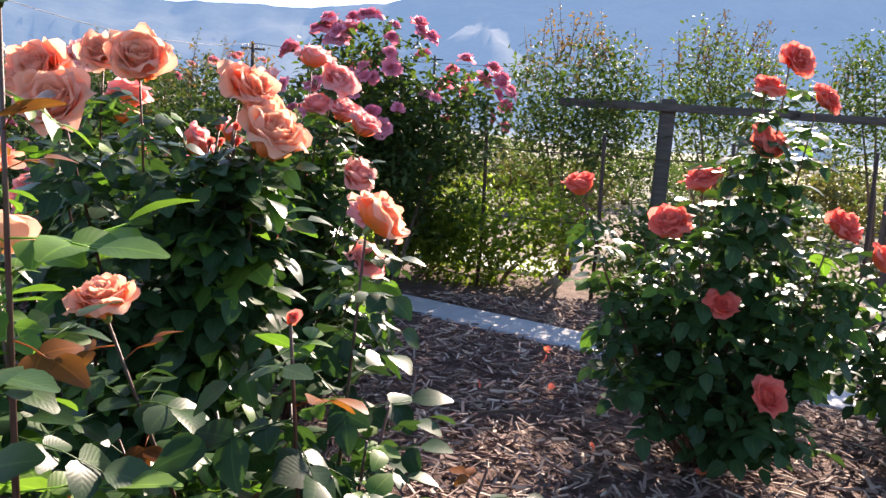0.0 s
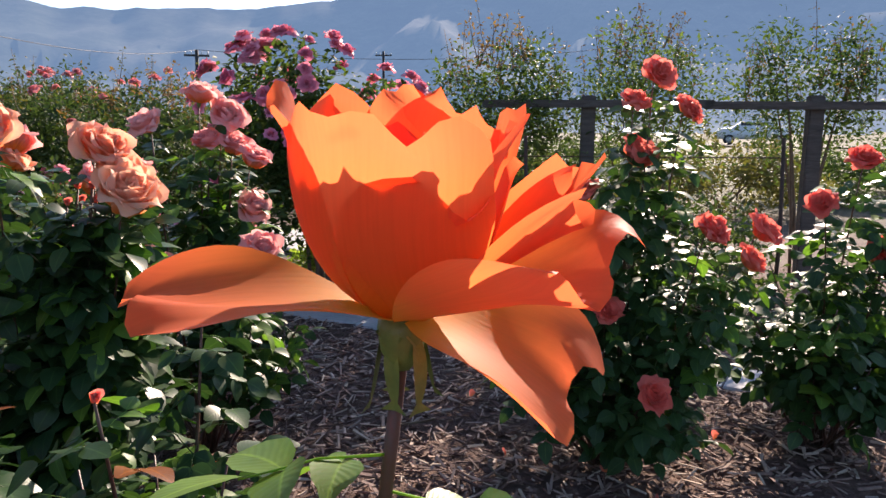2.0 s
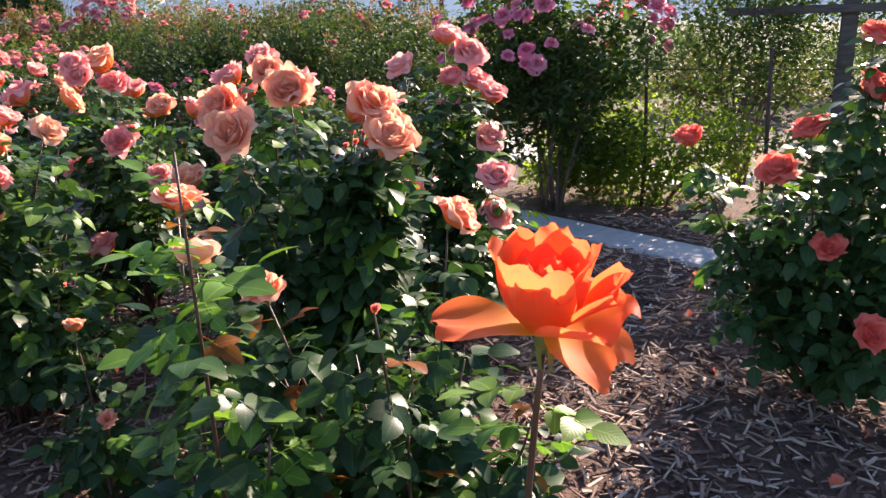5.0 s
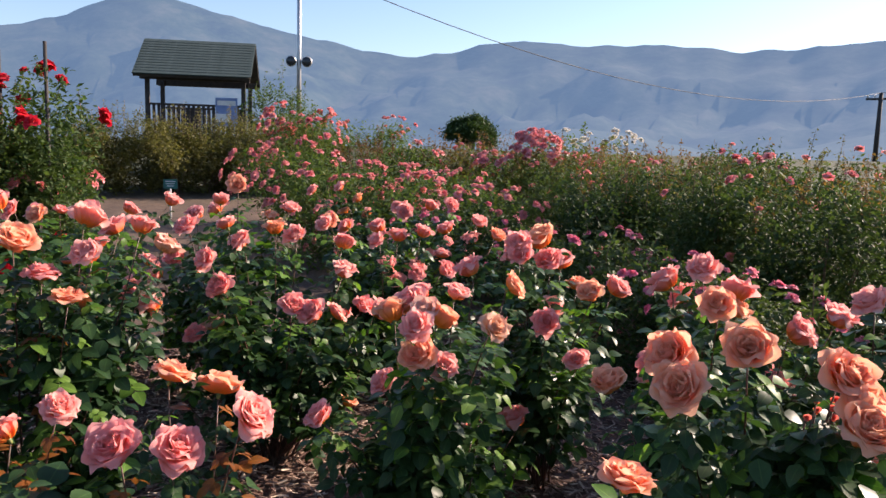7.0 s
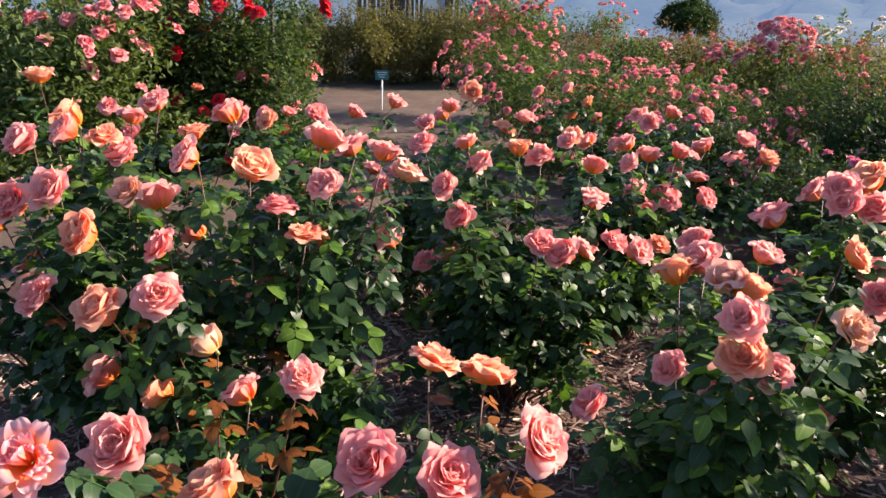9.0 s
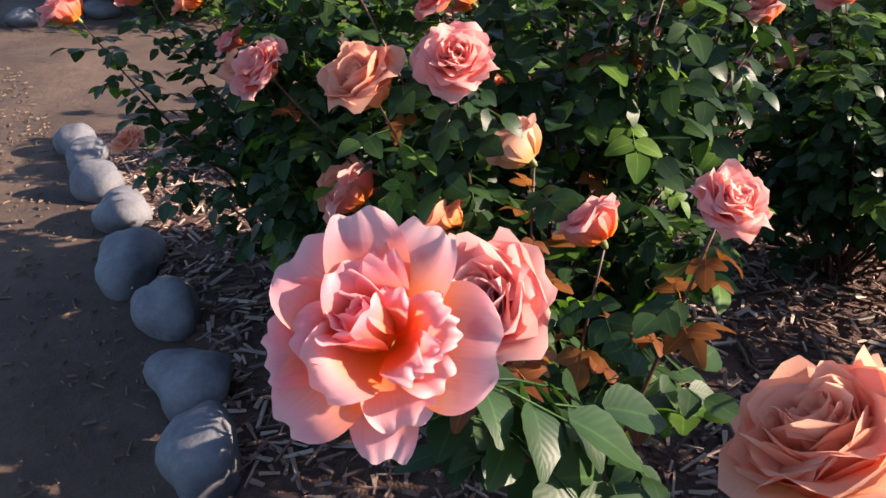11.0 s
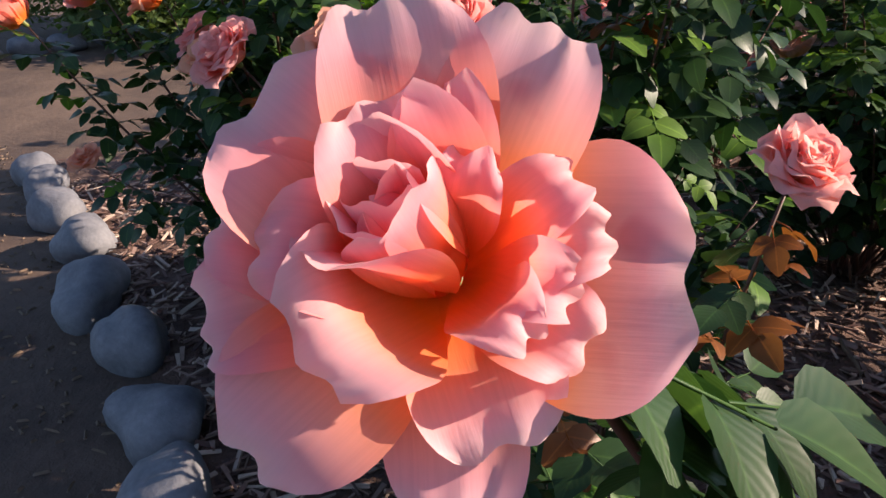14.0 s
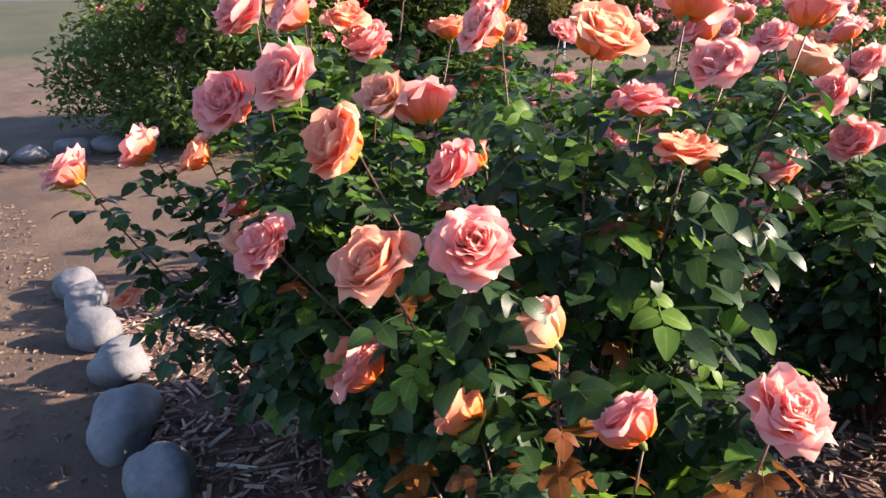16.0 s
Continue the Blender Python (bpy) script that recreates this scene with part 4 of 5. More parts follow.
B_BACK3 = [(-5.13, 1.85, 1.0), (-4.65, 1.51, 1.035), (-4.61, 1.81, 1.04), (-4.3, 1.4, 1.05), (-4.1, 1.2, 1.1), (-5.1, 2.6, 1.03), (-4.9, 2.2, 1.0)]
B_CENTRE = [(-2.02, 2.29, 0.95), (-2.02, 1.83, 0.82), (-2.01, 1.93, 0.846), (-1.85, 1.84, 0.85), (-1.86, 2.02, 0.906), (-1.53, 1.446, 0.924), (-1.38, 1.647, 0.914), (-1.61, 2.05, 0.966), (-1.635, 1.59, 0.65), (-1.89, 1.37, 0.57), (-2.3, 2.28, 0.8), (-1.48, 1.52, 0.8), (-1.81, 1.87, 0.83), (-1.51, 1.44, 0.84)]
B_CENTRE2 = [(-2.22, 2.87, 0.95), (-1.89, 2.47, 1.01), (-2.04, 3.02, 0.907), (-1.56, 2.5, 0.885), (-1.665, 2.35, 0.77), (-1.77, 3.1, 0.8), (-1.9, 2.7, 0.97), (-1.91, 2.47, 1.06), (-1.94, 2.7, 1.05), (-1.95, 3.04, 0.81), (-1.53, 2.37, 0.65)]
B_PEACH = [(-0.74, 1.47, 0.99), (-0.59, 1.53, 1.02), (-0.35, 1.55, 0.89), (-0.48, 2.13, 0.64), (-0.36, 1.6, 0.93), (-0.69, 1.42, 0.93), (-1.22, 2.07, 0.68), (-0.4, 1.6, 0.99)]
B_PEACH2 = [(-1.18, 2.37, 1.0), (-1.16, 2.45, 0.95), (-0.78, 1.82, 1.06), (-0.72, 2.84, 0.87), (-0.8, 2.63, 0.835), (-0.98, 2.5, 0.92), (-1.02, 2.3, 1.08), (-0.98, 2.51, 0.97)]
B_TALL = [(-0.24, 2.45, 0.77), (-0.19, 2.24, 0.67), (-0.19, 2.28, 0.54), (-0.23, 2.44, 0.93), (-0.33, 2.54, 1.06), (-0.4, 2.5, 1.13), (-0.52, 2.31, 1.04), (-0.3, 2.5, 0.97), (-0.38, 2.49, 0.99)]
B_FRONT = [(-1.53, 0.88, 0.79), (-1.84, 0.84, 0.84), (-1.84, 0.98, 0.773), (-1.70, 0.61, 0.73), (-1.58, 0.71, 0.737), (-1.69, 0.317, 0.78)]
B_FRONT2 = [(-2.15, 0.665, 0.705), (-2.34, 0.58, 0.60), (-1.98, 0.23, 0.735), (-2.55, 0.56, 0.66), (-2.59, 0.435, 0.52), (-2.84, 0.34, 0.50)]
MIXED, PEACHY = [PINKS, PINKS, PINKS, PEACHES], [PEACHES, PINKS, PINKS]
rose_bush(TEA, -2.85, 0.78, B_PATH, MIXED, 1, 0.95, 0.44, 17, low=0.48, near=True)
rose_bush(TEA, -3.45, 0.50, B_PATH2, MIXED, 2, 1.0, 0.5, 18, more=2)
rose_bush(TEA, -3.02, 2.02, B_MID, MIXED, 3, 0.92, 0.46, 15, more=2)
rose_bush(TEA, -3.32, 3.05, B_MID2, MIXED, 4, 0.9, 0.46, 12, more=3)
rose_bush(TEA, -4.5, 4.4, B_BACK, MIXED, 5, 0.9, 0.55, 14, more=8)
rose_bush(TEA, -4.1, 2.4, B_BACK2, MIXED, 6, 0.95, 0.55, 14, more=6)
rose_bush(TEA, -4.7, 1.7, B_BACK3, MIXED, 7, 0.95, 0.55, 14, more=6)
rose_bush(TEA, -1.78, 1.78, B_CENTRE, PEACHY, 8, 0.85, 0.42, 14, more=2)
rose_bush(TEA, -1.92, 2.72, B_CENTRE2, MIXED, 9, 0.9, 0.42, 12, more=2)
rose_bush(TEA2, -0.62, 1.72, B_PEACH, [PEACHES], 10, 0.85, 0.36, 12, size=0.112, buds=[(-0.46 + 0.045 * (k % 3), 1.56 + 0.04 * (k // 3), 0.90 + 0.03 * (k % 2), "red") for k in range(8)])
rose_bush(TEA2, -0.98, 2.42, B_PEACH2, MIXED, 11, 0.9, 0.36, 10, more=3)
rose_bush("tall rose bush with pink blooms down one side", -0.45, 2.62, B_TALL, [PINKS], 12, 1.0, 0.36, 12)
rose_bush(TEA2, -1.72, 0.74, B_FRONT, MIXED, 13, 0.62, 0.26, 5, low=0.48, bronze=0.12, size=0.112, near=True)
rose_bush(TEA2, -2.3, 0.52, B_FRONT2, MIXED, 14, 0.5, 0.3, 3, low=0.5, bronze=0.22, faded=0.15, near=True)
rose_bush("leafy green rose bush with one coral bloom", -0.20, 1.08, [(-0.116, 1.24, 0.80), (-0.457, 1.03, 0.70)], [PEACHES], 15, 0.82, 0.36, 36, share_young=0.12, near=True, buds=[(-0.185, 0.898, 0.735, "red")], size=0.09)
rose_bush("leggy rose bush with fresh light green leaves and a green bud", -0.43, 0.80, [(-0.62, 1.05, 0.87), (-0.57, 1.0, 0.78)], [FADEDS, PEACHES], 16, 0.86, 0.17, 14, share_young=0.35, near=True, buds=[(-0.405, 0.70, 1.03, "green")], size=0.085)
rose_bush("low rose shoot with small orange buds over the mulch", -1.15, 1.38, [(-1.24, 1.44, 0.42), (-1.1, 1.33, 0.2)], [PEACHES], 19, 0.35, 0.16, 5, size=0.05)

B_CORAL = [(0.90, 2.16, 1.12), (0.96, 2.14, 1.19), (1.05, 2.12, 1.09), (0.43, 2.30, 0.80), (1.10, 2.05, 0.75), (1.20, 2.0, 0.67), (0.69, 2.22, 0.70), (0.76, 2.21, 0.84), (0.83, 2.13, 0.50), (0.92, 2.18, 0.95), (0.94, 2.02, 0.27), (1.24, 2.02, 0.75)]
rose_bush("dark leafy rose bush with scattered coral-red blooms", 0.92, 2.4, B_CORAL, [CORALS], 17, 1.02, 0.42, 24, size=0.095, group="", share_young=0.06)
rose_bush("dark leafy rose bush with a few coral blooms", 1.75, 2.5, [(1.65, 2.2, 0.95), (1.8, 2.3, 0.62), (1.55, 2.25, 0.8), (1.9, 2.25, 1.0)], [CORALS], 18, 0.98, 0.42, 24, size=0.09, group="")

# ---- shrubs behind the bed ----
shrub("climbing rose covered in magenta-pink blooms on wires", -0.2, 4.95, 0.75, 0.5, 1.6, SHRUB, 101, 4200, 0.05, 95, MAGENTAS, 0.11, 8, 0.3, foot=0.34)
shrub("sunlit pale green weeds in the trellis", 0.55, 5.35, 0.65, 0.4, 0.95, LIME, 102, 2200, 0.045)
shrub("sunlit pale green weeds in the trellis", 0.05, 5.5, 0.5, 0.4, 0.6, LIME, 107, 1500, 0.045)
shrub("tall wispy shrub with small dull leaves", 1.15, 5.75, 0.55, 0.5, 1.85, SHRUB, 103, 2900, 0.038, 0, None, 0, 26, 0.4, foot=0.45, tips=RUSSET, group="wispy shrubs along the fence")
shrub("tall wispy shrub with small dull leaves", 2.35, 5.95, 0.6, 0.5, 2.0, SHRUB, 104, 2300, 0.036, 0, None, 0, 26, 0.4, foot=0.45, tips=RUSSET, group="wispy shrubs along the fence")
shrub("tall wispy shrub with small dull leaves", 3.5, 5.6, 0.6, 0.5, 1.9, SHRUB, 105, 2100, 0.036, 0, None, 0, 24, 0.4, foot=0.45, tips=RUSSET, group="wispy shrubs along the fence")
shrub("low shrub with light green leaves by the fence", 1.9, 4.7, 0.8, 0.5, 0.85, SHRUB, 106, 2600, 0.045)
for i, (bx, by, bw, bh) in enumerate(((-1.6, 6.1, 0.7, 1.45), (-2.7, 6.6, 0.8, 1.5), (-3.8, 7.2, 0.8, 1.45), (-2.2, 7.9, 0.9, 1.7), (-3.4, 8.6, 0.9, 1.6), (-4.9, 8.4, 0.9, 1.5))):
    shrub("dense dark shrub rose with reddish wispy shoots", bx, by, bw, bw * 0.85, bh, DARKSHRUB, 110 + i, 4600, 0.042, 9, ROSES, 0.09, 22, 0.34, tips=OLIVE if i % 2 else RUSSET, group="dark shrub roses behind the bed")
for i, (bx, by, bw, bh, nb) in enumerate(((-1.55, 4.3, 0.55, 0.9, 14), (-2.5, 4.9, 0.6, 0.9, 16), (-3.6, 5.6, 0.7, 1.0, 18), (-5.2, 6.0, 0.7, 1.0, 20))):
    shrub("low shrub rose with small mauve-pink blooms", bx, by, bw, bw, bh, DARKSHRUB, 120 + i, 2400, 0.045, nb * 2, MAGENTAS, 0.085, 6, 0.2, group="low mauve-pink shrub roses")
for i, (bx, by, bw, bh, nb) in enumerate(((-6.6, 6.4, 0.9, 1.15, 60), (-7.6, 6.3, 0.9, 1.35, 60), (-8.6, 6.6, 1.0, 1.5, 70), (-7.2, 8.0, 1.0, 1.2, 60), (-6.0, 7.6, 0.9, 1.05, 44))):
    shrub("shrub rose massed with small rose-pink blooms", bx, by, bw, bw, bh, SHRUB, 130 + i, 2200, 0.05, int(nb * 1.2), ROSES, 0.10, 6, 0.25, group="massed pink shrub roses")
shrub("rounded shrub rose capped with pink blooms", -7.9, 11.2, 1.0, 0.9, 1.65, SHRUB, 140, 2200, 0.05, 130, ROSES, 0.14, 4, 0.2, top_blooms=0.8)
shrub("shrub rose with creamy white blooms", *polar(-30.4, 15.0), 1.2, 1.0, 1.95, SHRUB, 141, 2200, 0.055, 80, WHITES, 0.13, 4, 0.2, top_blooms=0.8)
shrub("tall arching rose with clusters of pink blooms", *polar(-51.2, 13.5), 0.7, 0.7, 2.0, SHRUB, 142, 2200, 0.05, 100, ROSES, 0.12, 6, 0.4)
shrub("bright green rounded shrub with a few pink blooms", *polar(-47.2, 19.0), 1.35, 1.2, 1.7, SHRUB, 143, 3200, 0.06, 34, ROSES, 0.14, 6, 0.4, top_blooms=0.7)
shrub("pale green slender shrub beside the pavilion", *polar(-53.6, 22.0), 1.1, 1.0, 2.5, SHRUB, 144, 2600, 0.07, shoots=10, shoot=0.8)
for i in range(9):
    az = -66.5 + 2.0 * i
    shrub("tall dry olive-green hedge shrub", *polar(az, 17.5 + 0.5 * (i % 3)), 0.75, 0.8, 1.4 + 0.2 * (i % 2), OLIVE, 150 + i, 2200, 0.06, shoots=30, shoot=0.55, tips=OLIVE, group="olive hedge in front of the pavilion")
for i in range(7):
    az = -45 + 4.2 * i
    shrub("brownish shrub with feathery tops", *polar(az, 13.0 + 0.8 * (i % 3)), 1.0, 0.9, 1.45, OLIVE if i % 2 else SHRUB, 165 + i, 1900, 0.06, 12, ROSES, 0.11, 34, 0.45, tips=RUSSET, group="brownish shrubs across the garden")
for i in range(12):
    az = -22 + 5.6 * i
    shrub("grey-green far hedge shrub", *polar(az, 11.5 + 2.4 * (i % 3)), 1.2, 1.0, (1.15 if i < 4 else 0.75) + 0.2 * (i % 2), SHRUB if i % 3 else OLIVE, 220 + i, 2200, 0.065, shoots=14, shoot=0.4, group="far hedge beyond the fence")
# pink and red climbers to the west
for i, (az, dist, w, h) in enumerate(((-84, 8.8, 1.1, 1.85), (-79, 9.2, 1.1, 1.85), (-74.5, 9.9, 1.0, 1.45), (-70.2, 9.9, 1.0, 1.3))):
    shrub("large green shrub rose with pink blooms", *polar(az, dist), w, w * 0.9, h, SHRUB, 180 + i, 3600, 0.07, 50, ROSES, 0.15, 16, 0.4, group="large pink shrub roses by the path")


def climber(az, dist, h, seed, nb):
    x, y = polar(az, dist)
    z0 = ground_z(x, y)
    shrub("red climbing rose trained up a tall post", x, y, 0.6, 0.6, h, SHRUB, seed, 2600, 0.06, int(nb * 0.7), REDS, 0.15, 6, 0.3, group="red climbing roses on posts", lobes=18)
    post = thing("climber_post", x, y, z0, "slim dark post supporting a climbing rose", "post", "posts of the climbing roses")
    tube("shaft", [(0, 0, -0.2), (0, 0, h + 0.25)], [0.02, 0.02], DARKWOOD, post, 8)


climber(-76.2, 9.9, 2.35, 190, 26)
climber(-71.4, 9.3, 2.25, 191, 26)
climber(-68.6, 9.1, 2.35, 192, 40)
shrub("dense green shrub beyond the path", -10.2, 0.2, 1.0, 0.9, 1.6, SHRUB, 195, 3000, 0.07, 8, ROSES, 0.1)
shrub("dense green shrub beyond the path", -9.6, 2.0, 0.9, 0.8, 1.2, SHRUB, 196, 2400, 0.07, 10, PEACHES, 0.1)


def tree(az, dist, spread, h, seed, label):
    """A broad tree: tapered trunk, limbs, a crown of many leaf clumps."""
    x, y = polar(az, dist)
    rnd, rng = random.Random(seed), np.random.default_rng(seed)
    root = thing("tree", x, y, ground_z(x, y), label, "tree")
    tube("trunk", [(0, 0, -0.3), (0.05, 0, h * 0.2), (0, 0.05, h * 0.45)], [0.3, 0.22, 0.15], TWIG, root, 9)
    pts = []
    for k in range(42):
        w, q = rnd.uniform(0, 6.283), math.sqrt(rnd.random())
        c = Vector((spread * q * math.cos(w), spread * q * math.sin(w), h * (0.16 + 0.77 * math.sqrt(max(0, 1 - q * q)) * rnd.uniform(0.55, 1))))
        if k < 14:
            tube("limb", bezier(Vector((0, 0, h * 0.4)), Vector((c.x * 0.4, c.y * 0.4, h * 0.6)), c, 4), [0.10, 0.08, 0.06, 0.04, 0.02], TWIG, root, 6)
        pts.append(np.array(c) + rng.normal(0, 1, (420, 3)) * (spread * 0.15, spread * 0.15, h * 0.07))
    pts = np.vstack(pts)
    tagged(put("crown", leaf_cloud("crown", pts, 0.2 * rng.uniform(0.6, 1.3, len(pts)), TREE, rng), root), kind="stuff")


tree(-39.4, 48, 1.6, 2.3, 201, "dark round-headed tree beyond the garden")


# ---- near blooms ----
def open_petal(name, mat, spec, seed, frill=0.002, nu=13, nv=15):
    """One petal in metres. spec: the way it leans round the axis, its lean from the axis at foot and tip, the curl of
    its lip (degrees), its length, its half width and the radius to which it is cupped."""
    theta, a0, a1, lip, length, half, cup = spec
    rng = random.Random(seed)
    theta, a0, a1, lip = radians(theta), radians(a0), radians(a1), radians(lip)
    phase, skew, tip = rng.uniform(0, 6.28), rng.uniform(-0.12, 0.12), rng.uniform(0.32, 0.75)
    ct, st = math.cos(theta), math.sin(theta)
    verts, faces, along, across = [], [], [], []
    r, h = 0.004, 0.0
    for j in range(nv):
        v = j / (nv - 1)
        if j:
            a = a0 + (a1 - a0) * v + lip * max(0.0, (v - 0.70) / 0.30) ** 1.3
            r += math.sin(a) * length / (nv - 1)
            h += math.cos(a) * length / (nv - 1)
        w = half * (0.22 + 0.78 * math.sin(min(1, v / 0.66) * math.pi / 2)) * (1.0 if v < 0.66 else math.cos((v - 0.66) / 0.34 * 1.25) ** tip)
        for i in range(nu):
            u = 2 * i / (nu - 1) - 1
            s = (u + skew * v * v) * w
            fold = min(1.2, max(-1.2, s / cup))
            rad = r - cup * (1 - math.cos(fold)) * math.cos(0.5 * (a0 + a1))
            wave = frill * v * v * (math.sin(3.4 * u + phase + 2.2 * v) + 0.5 * math.sin(9.0 * u + 2.3 * phase) * v * v)
            z = h + cup * (1 - math.cos(fold)) * math.sin(0.5 * (a0 + a1)) + wave
            rad -= 0.7 * frill * v ** 4 * math.sin(5.2 * u + 1.6 * phase)
            tan = cup * math.sin(fold)
            verts.append((ct * rad - st * tan, st * rad + ct * tan, z))
            along.append(v)
            across.append(u * w / 0.04)
    for j in range(nv - 1):
        for i in range(nu - 1):
            q = j * nu + i
            faces.append((q, q + 1, q + nu + 1, q + nu))
    return mesh(name, verts, faces, mat, {"along": along, "across": across})


def close_rose(label, base, axis, right, mat, petals, heart, stem, seed, frill, lean=0.0, lean_way=0.0, sepal=(0.03, 0.0034)):
    """A single bloom close to the path: outer petals one by one, a wound heart, calyx, sepals and cane.
    heart: how many wound petals, their length and half width, leaning off the axis."""
    root = thing("garden_rose", stem[0][0], stem[0][1], ground_z(stem[0][0], stem[0][1]), label, "rose")
    o = Vector(root.location)
    z = Vector(axis).normalized()
    y = z.cross(Vector(right)).normalized()
    x = y.cross(z)
    foot = Vector(base) - o
    m = Matrix.Translation(foot) @ Matrix((x, y, z)).transposed().to_4x4()
    for k, spec in enumerate(petals):
        put("petal", open_petal("petal", mat, spec, seed + k, frill), root, m)
    rnd = random.Random(seed)
    count, length, half = heart
    tilt = Matrix.Rotation(radians(lean), 4, Vector((-math.sin(radians(lean_way)), math.cos(radians(lean_way)), 0)))
    for k in range(count):
        t = k / max(1, count - 1)
        spec = (k * 137.5 + rnd.uniform(-15, 15), 10 + 16 * t, -24 + 34 * t, 25 * t, length * (0.86 + 0.2 * t), half * (0.7 + 0.4 * t), 0.009 + 0.012 * t)
        put("petal", open_petal("petal", mat, spec, seed + 50 + k, frill * 0.6), root, m @ tilt)
    verts, faces = tube_arrays([foot - z * 0.015, foot - z * 0.010, foot - z * 0.004, foot - z * 0.0005], [0.0030, 0.0058, 0.0066, 0.0062], 10)
    calyx = put("calyx", mesh("calyx", verts, faces, SEPAL), root)
    for k in range(5):
        v, f, a, c = [], [], [], []
        mm = m @ Matrix.Translation((0, 0, -0.004)) @ pose(0, 0, 0, 0, 0, 72 * k + 20) @ pose(0.005, 0, 0, 0, rnd.uniform(60, 100), 0)
        leaflet(v, f, a, c, mm, sepal[0] * rnd.uniform(0.8, 1.1), sepal[1], 8, 0.3, rnd.uniform(-0.3, 0.3))
        put("sepal", mesh("sepal", v, f, SEPAL, {"along": a, "across": c}), calyx)
    line = bezier(Vector(stem[0]) - o, Vector(stem[1]) - o, foot - z * 0.012, 12)
    tube("cane", line, [0.0040 - 0.0020 * k / 12 for k in range(13)], CANE, root, 8)
    return root, line


HERO_OUTER = [(-90, 70, 94, 6, 0.057, 0.018, 0.05), (-138, 62, 84, 50, 0.066, 0.023, 0.06), (-6, 66, 82, -8, 0.056, 0.035, 0.06), (192, 60, 80, 70, 0.064, 0.016, 0.04), (166, 58, 70, 80, 0.062, 0.021, 0.030), (138, 54, 66, 60, 0.066, 0.028, 0.045), (104, 50, 62, 24, 0.068, 0.022, 0.04), (66, 52, 64, 16, 0.064, 0.020, 0.035)]
HERO_INNER = [(-72, 58, 76, 30, 0.044, 0.020, 0.035), (-36, 56, 40, 110, 0.044, 0.014, 0.024), (4, 58, 22, 110, 0.046, 0.012, 0.016), (32, 52, 16, 110, 0.046, 0.011, 0.015), (-18, 48, 8, 115, 0.042, 0.011, 0.016), (72, 34, 8, 110, 0.040, 0.010, 0.014), (-146, 62, 2, 125, 0.052, 0.024, 0.030), (178, 62, 14, 120, 0.054, 0.017, 0.026), (-50, 46, -4, 115, 0.042, 0.013, 0.018), (116, 36, 46, 60, 0.050, 0.022, 0.028), (92, 40, 50, 50, 0.050, 0.014, 0.022)]
hero, hero_cane = close_rose("large pink and peach rose in full bloom on its cane", (-1.768, 0.071, 0.867), (0.7375, -0.324, 0.593), (0.402, 0.9155, 0), HERO, HERO_OUTER + HERO_INNER, (8, 0.044, 0.020), [(-1.74, 0.36, 0), (-1.78, 0.26, 0.72)], 303, 0.0022, 32, 140)
ORANGE_OUTER = [(-158, 68, 100, -16, 0.062, 0.027, 0.045), (-30, 94, 122, 6, 0.046, 0.031, 0.055), (-44, 72, 58, 16, 0.056, 0.033, 0.04), (6, 58, 44, -12, 0.058, 0.019, 0.022), (-16, 60, 40, 10, 0.052, 0.022, 0.028)]
ORANGE_INNER = [(-122, 64, -10, 20, 0.060, 0.036, 0.030), (-64, 56, 4, 40, 0.046, 0.028, 0.028), (166, 60, -8, 24, 0.062, 0.030, 0.028), (104, 50, -4, 30, 0.060, 0.030, 0.028), (44, 52, 0, 26, 0.058, 0.028, 0.026), (12, 44, 2, 24, 0.054, 0.026, 0.026)]
orange, orange_cane = close_rose("vivid orange rose backlit on a single upright cane", (0.141, 0.212, 0.990), (0.03, -0.10, 1.0), (1, 0, 0), ORANGE, ORANGE_OUTER + ORANGE_INNER, (7, 0.046, 0.020), [(0.10, 0.30, 0), (0.11, 0.26, 0.7)], 311, 0.0038, sepal=(0.024, 0.0024))


def dress(root, cane, spots, meshes, seed, scale=1.0):
    rnd = random.Random(seed)
    for f, az, tilt in spots:
        k = min(int(f * 12), 11)
        base = cane[k].lerp(cane[k + 1], f * 12 - k)
        put("leaf", rnd.choice(meshes), root, Matrix.Translation(base) @ pose(0, 0, 0, rnd.uniform(-15, 15), tilt, az) @ Matrix.Scale(scale * rnd.uniform(0.9, 1.1), 4))


dress(orange, orange_cane, [(0.95, 205, -5), (0.93, 330, 5), (0.90, 180, 5), (0.74, 150, 10), (0.64, 20, 15), (0.52, 260, 10), (0.42, 120, 20), (0.3, 220, 15)], YOUNGS, 1, 0.40)
dress(hero, hero_cane, [(0.93, 60, 20), (0.90, 100, 25), (0.87, 35, 30), (0.84, 80, 10), (0.80, 20, 20), (0.77, 120, 20), (0.73, 60, 30), (0.69, 150, 10), (0.65, 30, 25), (0.60, 90, 20), (0.5, 180, 15), (0.42, -90, 15), (0.35, 60, 20), (0.25, 10, 20)], LEAVES, 2, 0.85)


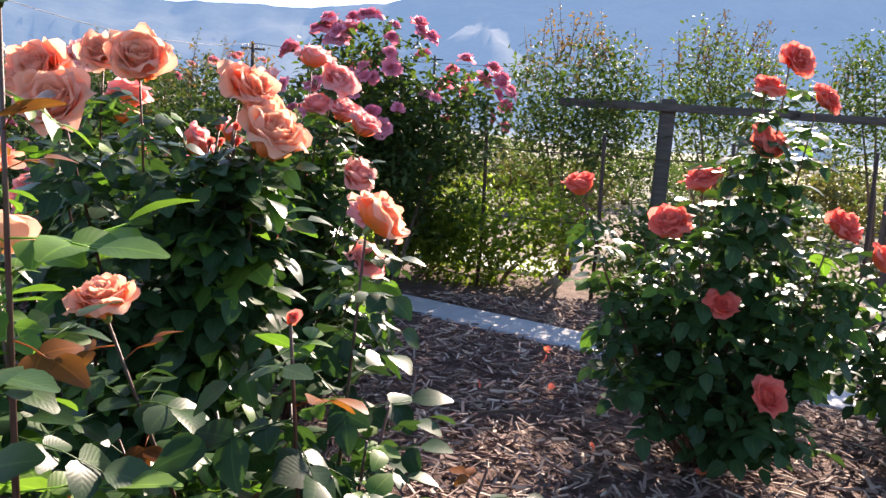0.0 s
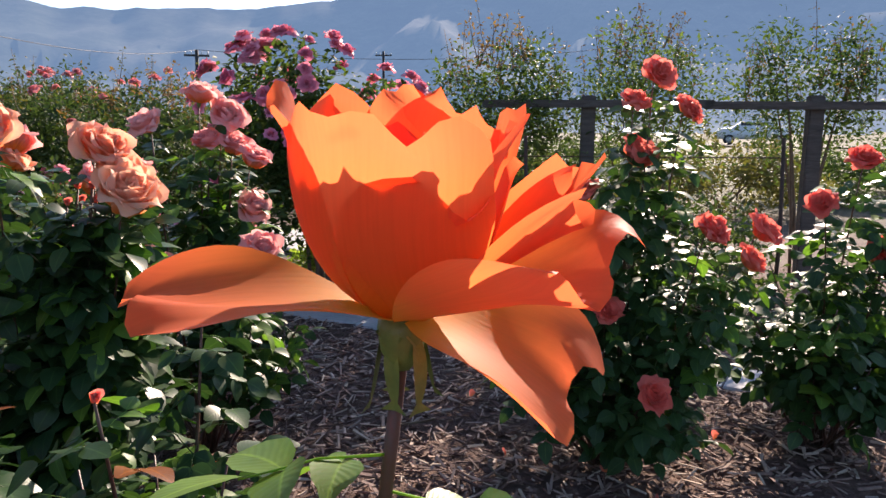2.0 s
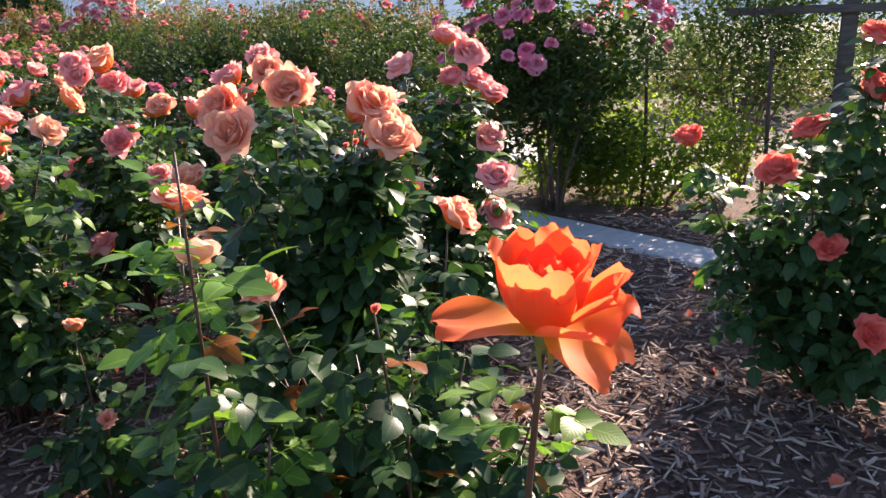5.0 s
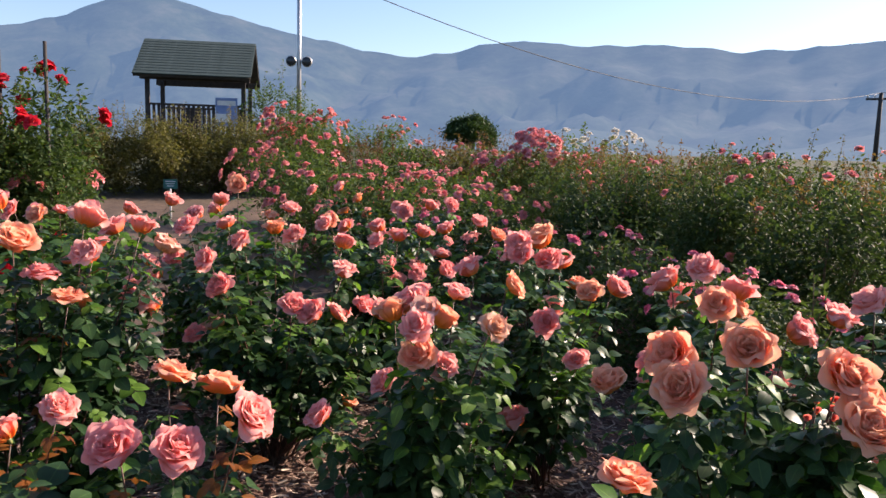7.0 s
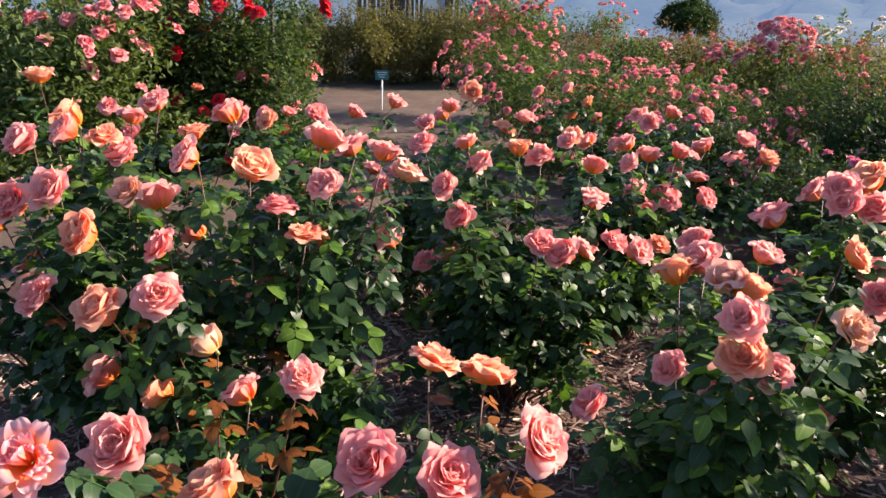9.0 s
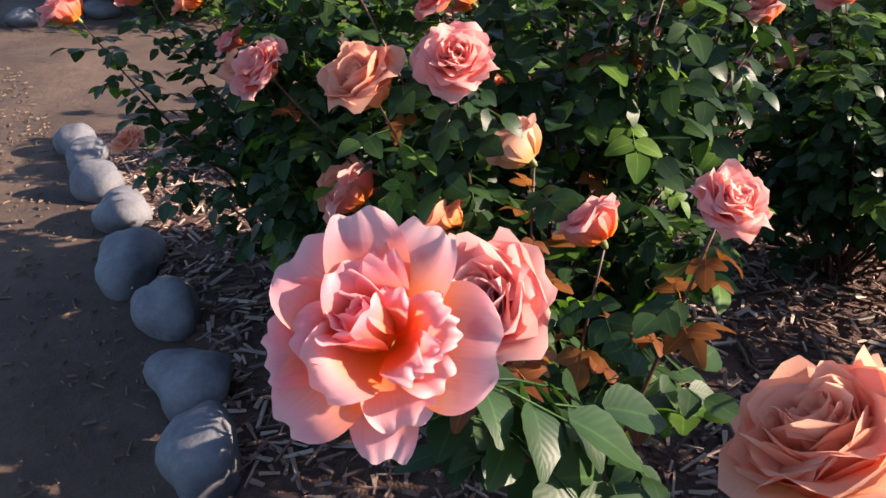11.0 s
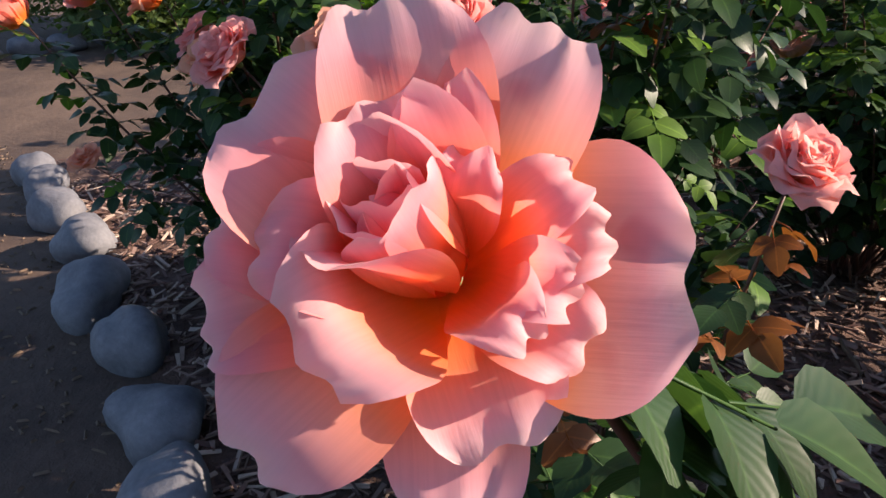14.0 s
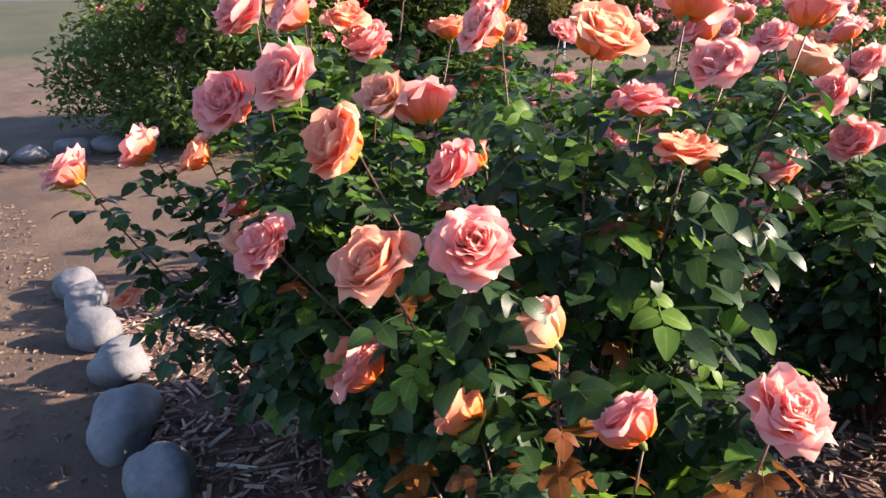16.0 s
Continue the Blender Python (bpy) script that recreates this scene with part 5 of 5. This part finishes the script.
# ---- fallen petals and sticks on the mulch ----
rnd = random.Random(77)
FALLEN = rose_mesh("fallen_petal", CORAL, 1 + 1, 4, 4, 1.0, 5, 0.05, 1.0, True)
for k in range(34):
    fx, fy = rnd.uniform(-3.0, 1.8), rnd.uniform(0.9, 3.6)
    ob = put("fallen_petal", FALLEN[1], None, Matrix.Translation((fx, fy, mulch_z(fx, fy) + 0.022)) @ pose(0, 0, 0, rnd.uniform(-60, 60), rnd.uniform(60, 110), rnd.uniform(0, 360)) @ Matrix.Scale(0.075, 4))
    tagged(ob, "fallen coral rose petal lying on the mulch", "petal", "fallen petals")
for k in range(22):
    fx, fy, w, length = rnd.uniform(-3.6, 2.2), rnd.uniform(0.25, 3.4), rnd.uniform(0, 6.28), rnd.uniform(0.12, 0.34)
    d = Vector((math.cos(w), math.sin(w), 0))
    a = Vector((fx, fy, 0))
    pts = [a + d * length * s + Vector((rnd.uniform(-.01, .01), rnd.uniform(-.01, .01), 0)) for s in (0, 0.33, 0.66, 1)]
    pts = [Vector((p.x, p.y, mulch_z(p.x, p.y) + 0.022)) for p in pts]
    ob = tube("stick", pts, [0.004, 0.0055, 0.005, 0.003], TWIG, None, 6)
    tagged(ob, "bleached dry stick lying on the mulch", "stick", "sticks on the mulch")


# ---- road and parked car beyond the fence ----
def road():
    verts, faces = [], []
    n = 40
    for k in range(n + 1):
        az = -14 + 90 * k / n
        for dist in (46.0, 50.0, 54.0):
            x, y = polar(az, dist / max(0.35, math.cos(radians(az - 26))))
            verts.append((x, y, ground_z(x, y) + 0.10))
    for k in range(n):
        for j in range(2):
            a = k * 3 + j
            faces.append((a, a + 1, a + 4, a + 3))
    tagged(put("road", mesh("road", verts, faces, ASPHALT)), "dark asphalt road beyond the garden", "road", "", "structure")


road()


def parked_car(az, dist):
    x, y = polar(az, dist)
    root = thing("car", x, y, ground_z(x, y) + 0.10, "white car parked on the road beyond the fence", "car", rz=-az + 4)
    profile = [(-2.1, 0.35), (-2.15, 0.75), (-1.95, 0.92), (-1.25, 1.0), (-0.6, 1.42), (0.7, 1.45), (1.5, 1.0), (2.05, 0.88), (2.12, 0.5), (2.0, 0.32)]
    bm = bmesh.new()
    sides = [[bm.verts.new((px, s * (0.82 if pz < 1.1 else 0.66), pz)) for px, pz in profile] for s in (-1, 1)]
    bm.faces.new(sides[0])
    bm.faces.new(sides[1][::-1])
    for i in range(len(profile)):
        j = (i + 1) % len(profile)
        bm.faces.new((sides[0][i], sides[1][i], sides[1][j], sides[0][j]))
    bmesh.ops.recalc_face_normals(bm, faces=bm.faces)
    bmesh.ops.bevel(bm, geom=list(bm.edges), offset=0.05, segments=2, affect="EDGES")
    part("body", bm, WHITEPAINT, root, "", True)
    for s in (-1, 1):
        for px, w in ((-0.42, 0.62), (0.42, 0.74)):
            bm = bmesh.new()
            box(bm, px, s * 0.755, 1.19, w, 0.02, 0.30, 0.006, None)
            part("window", bm, GLASS, root)
    for px in (-1.35, 1.35):
        for s in (-1, 1):
            v, f = tube_arrays([(px, s * 0.72, 0.31), (px, s * 0.86, 0.31)], [0.31, 0.31], 18)
            wheel = put("wheel", mesh("wheel", v, f, RUBBER), root)
            v, f = tube_arrays([(px, s * 0.861, 0.31), (px, s * 0.875, 0.31)], [0.19, 0.17], 14)
            put("rim", mesh("rim", v, f, STEEL), wheel)


parked_car(28.2, 50.0)
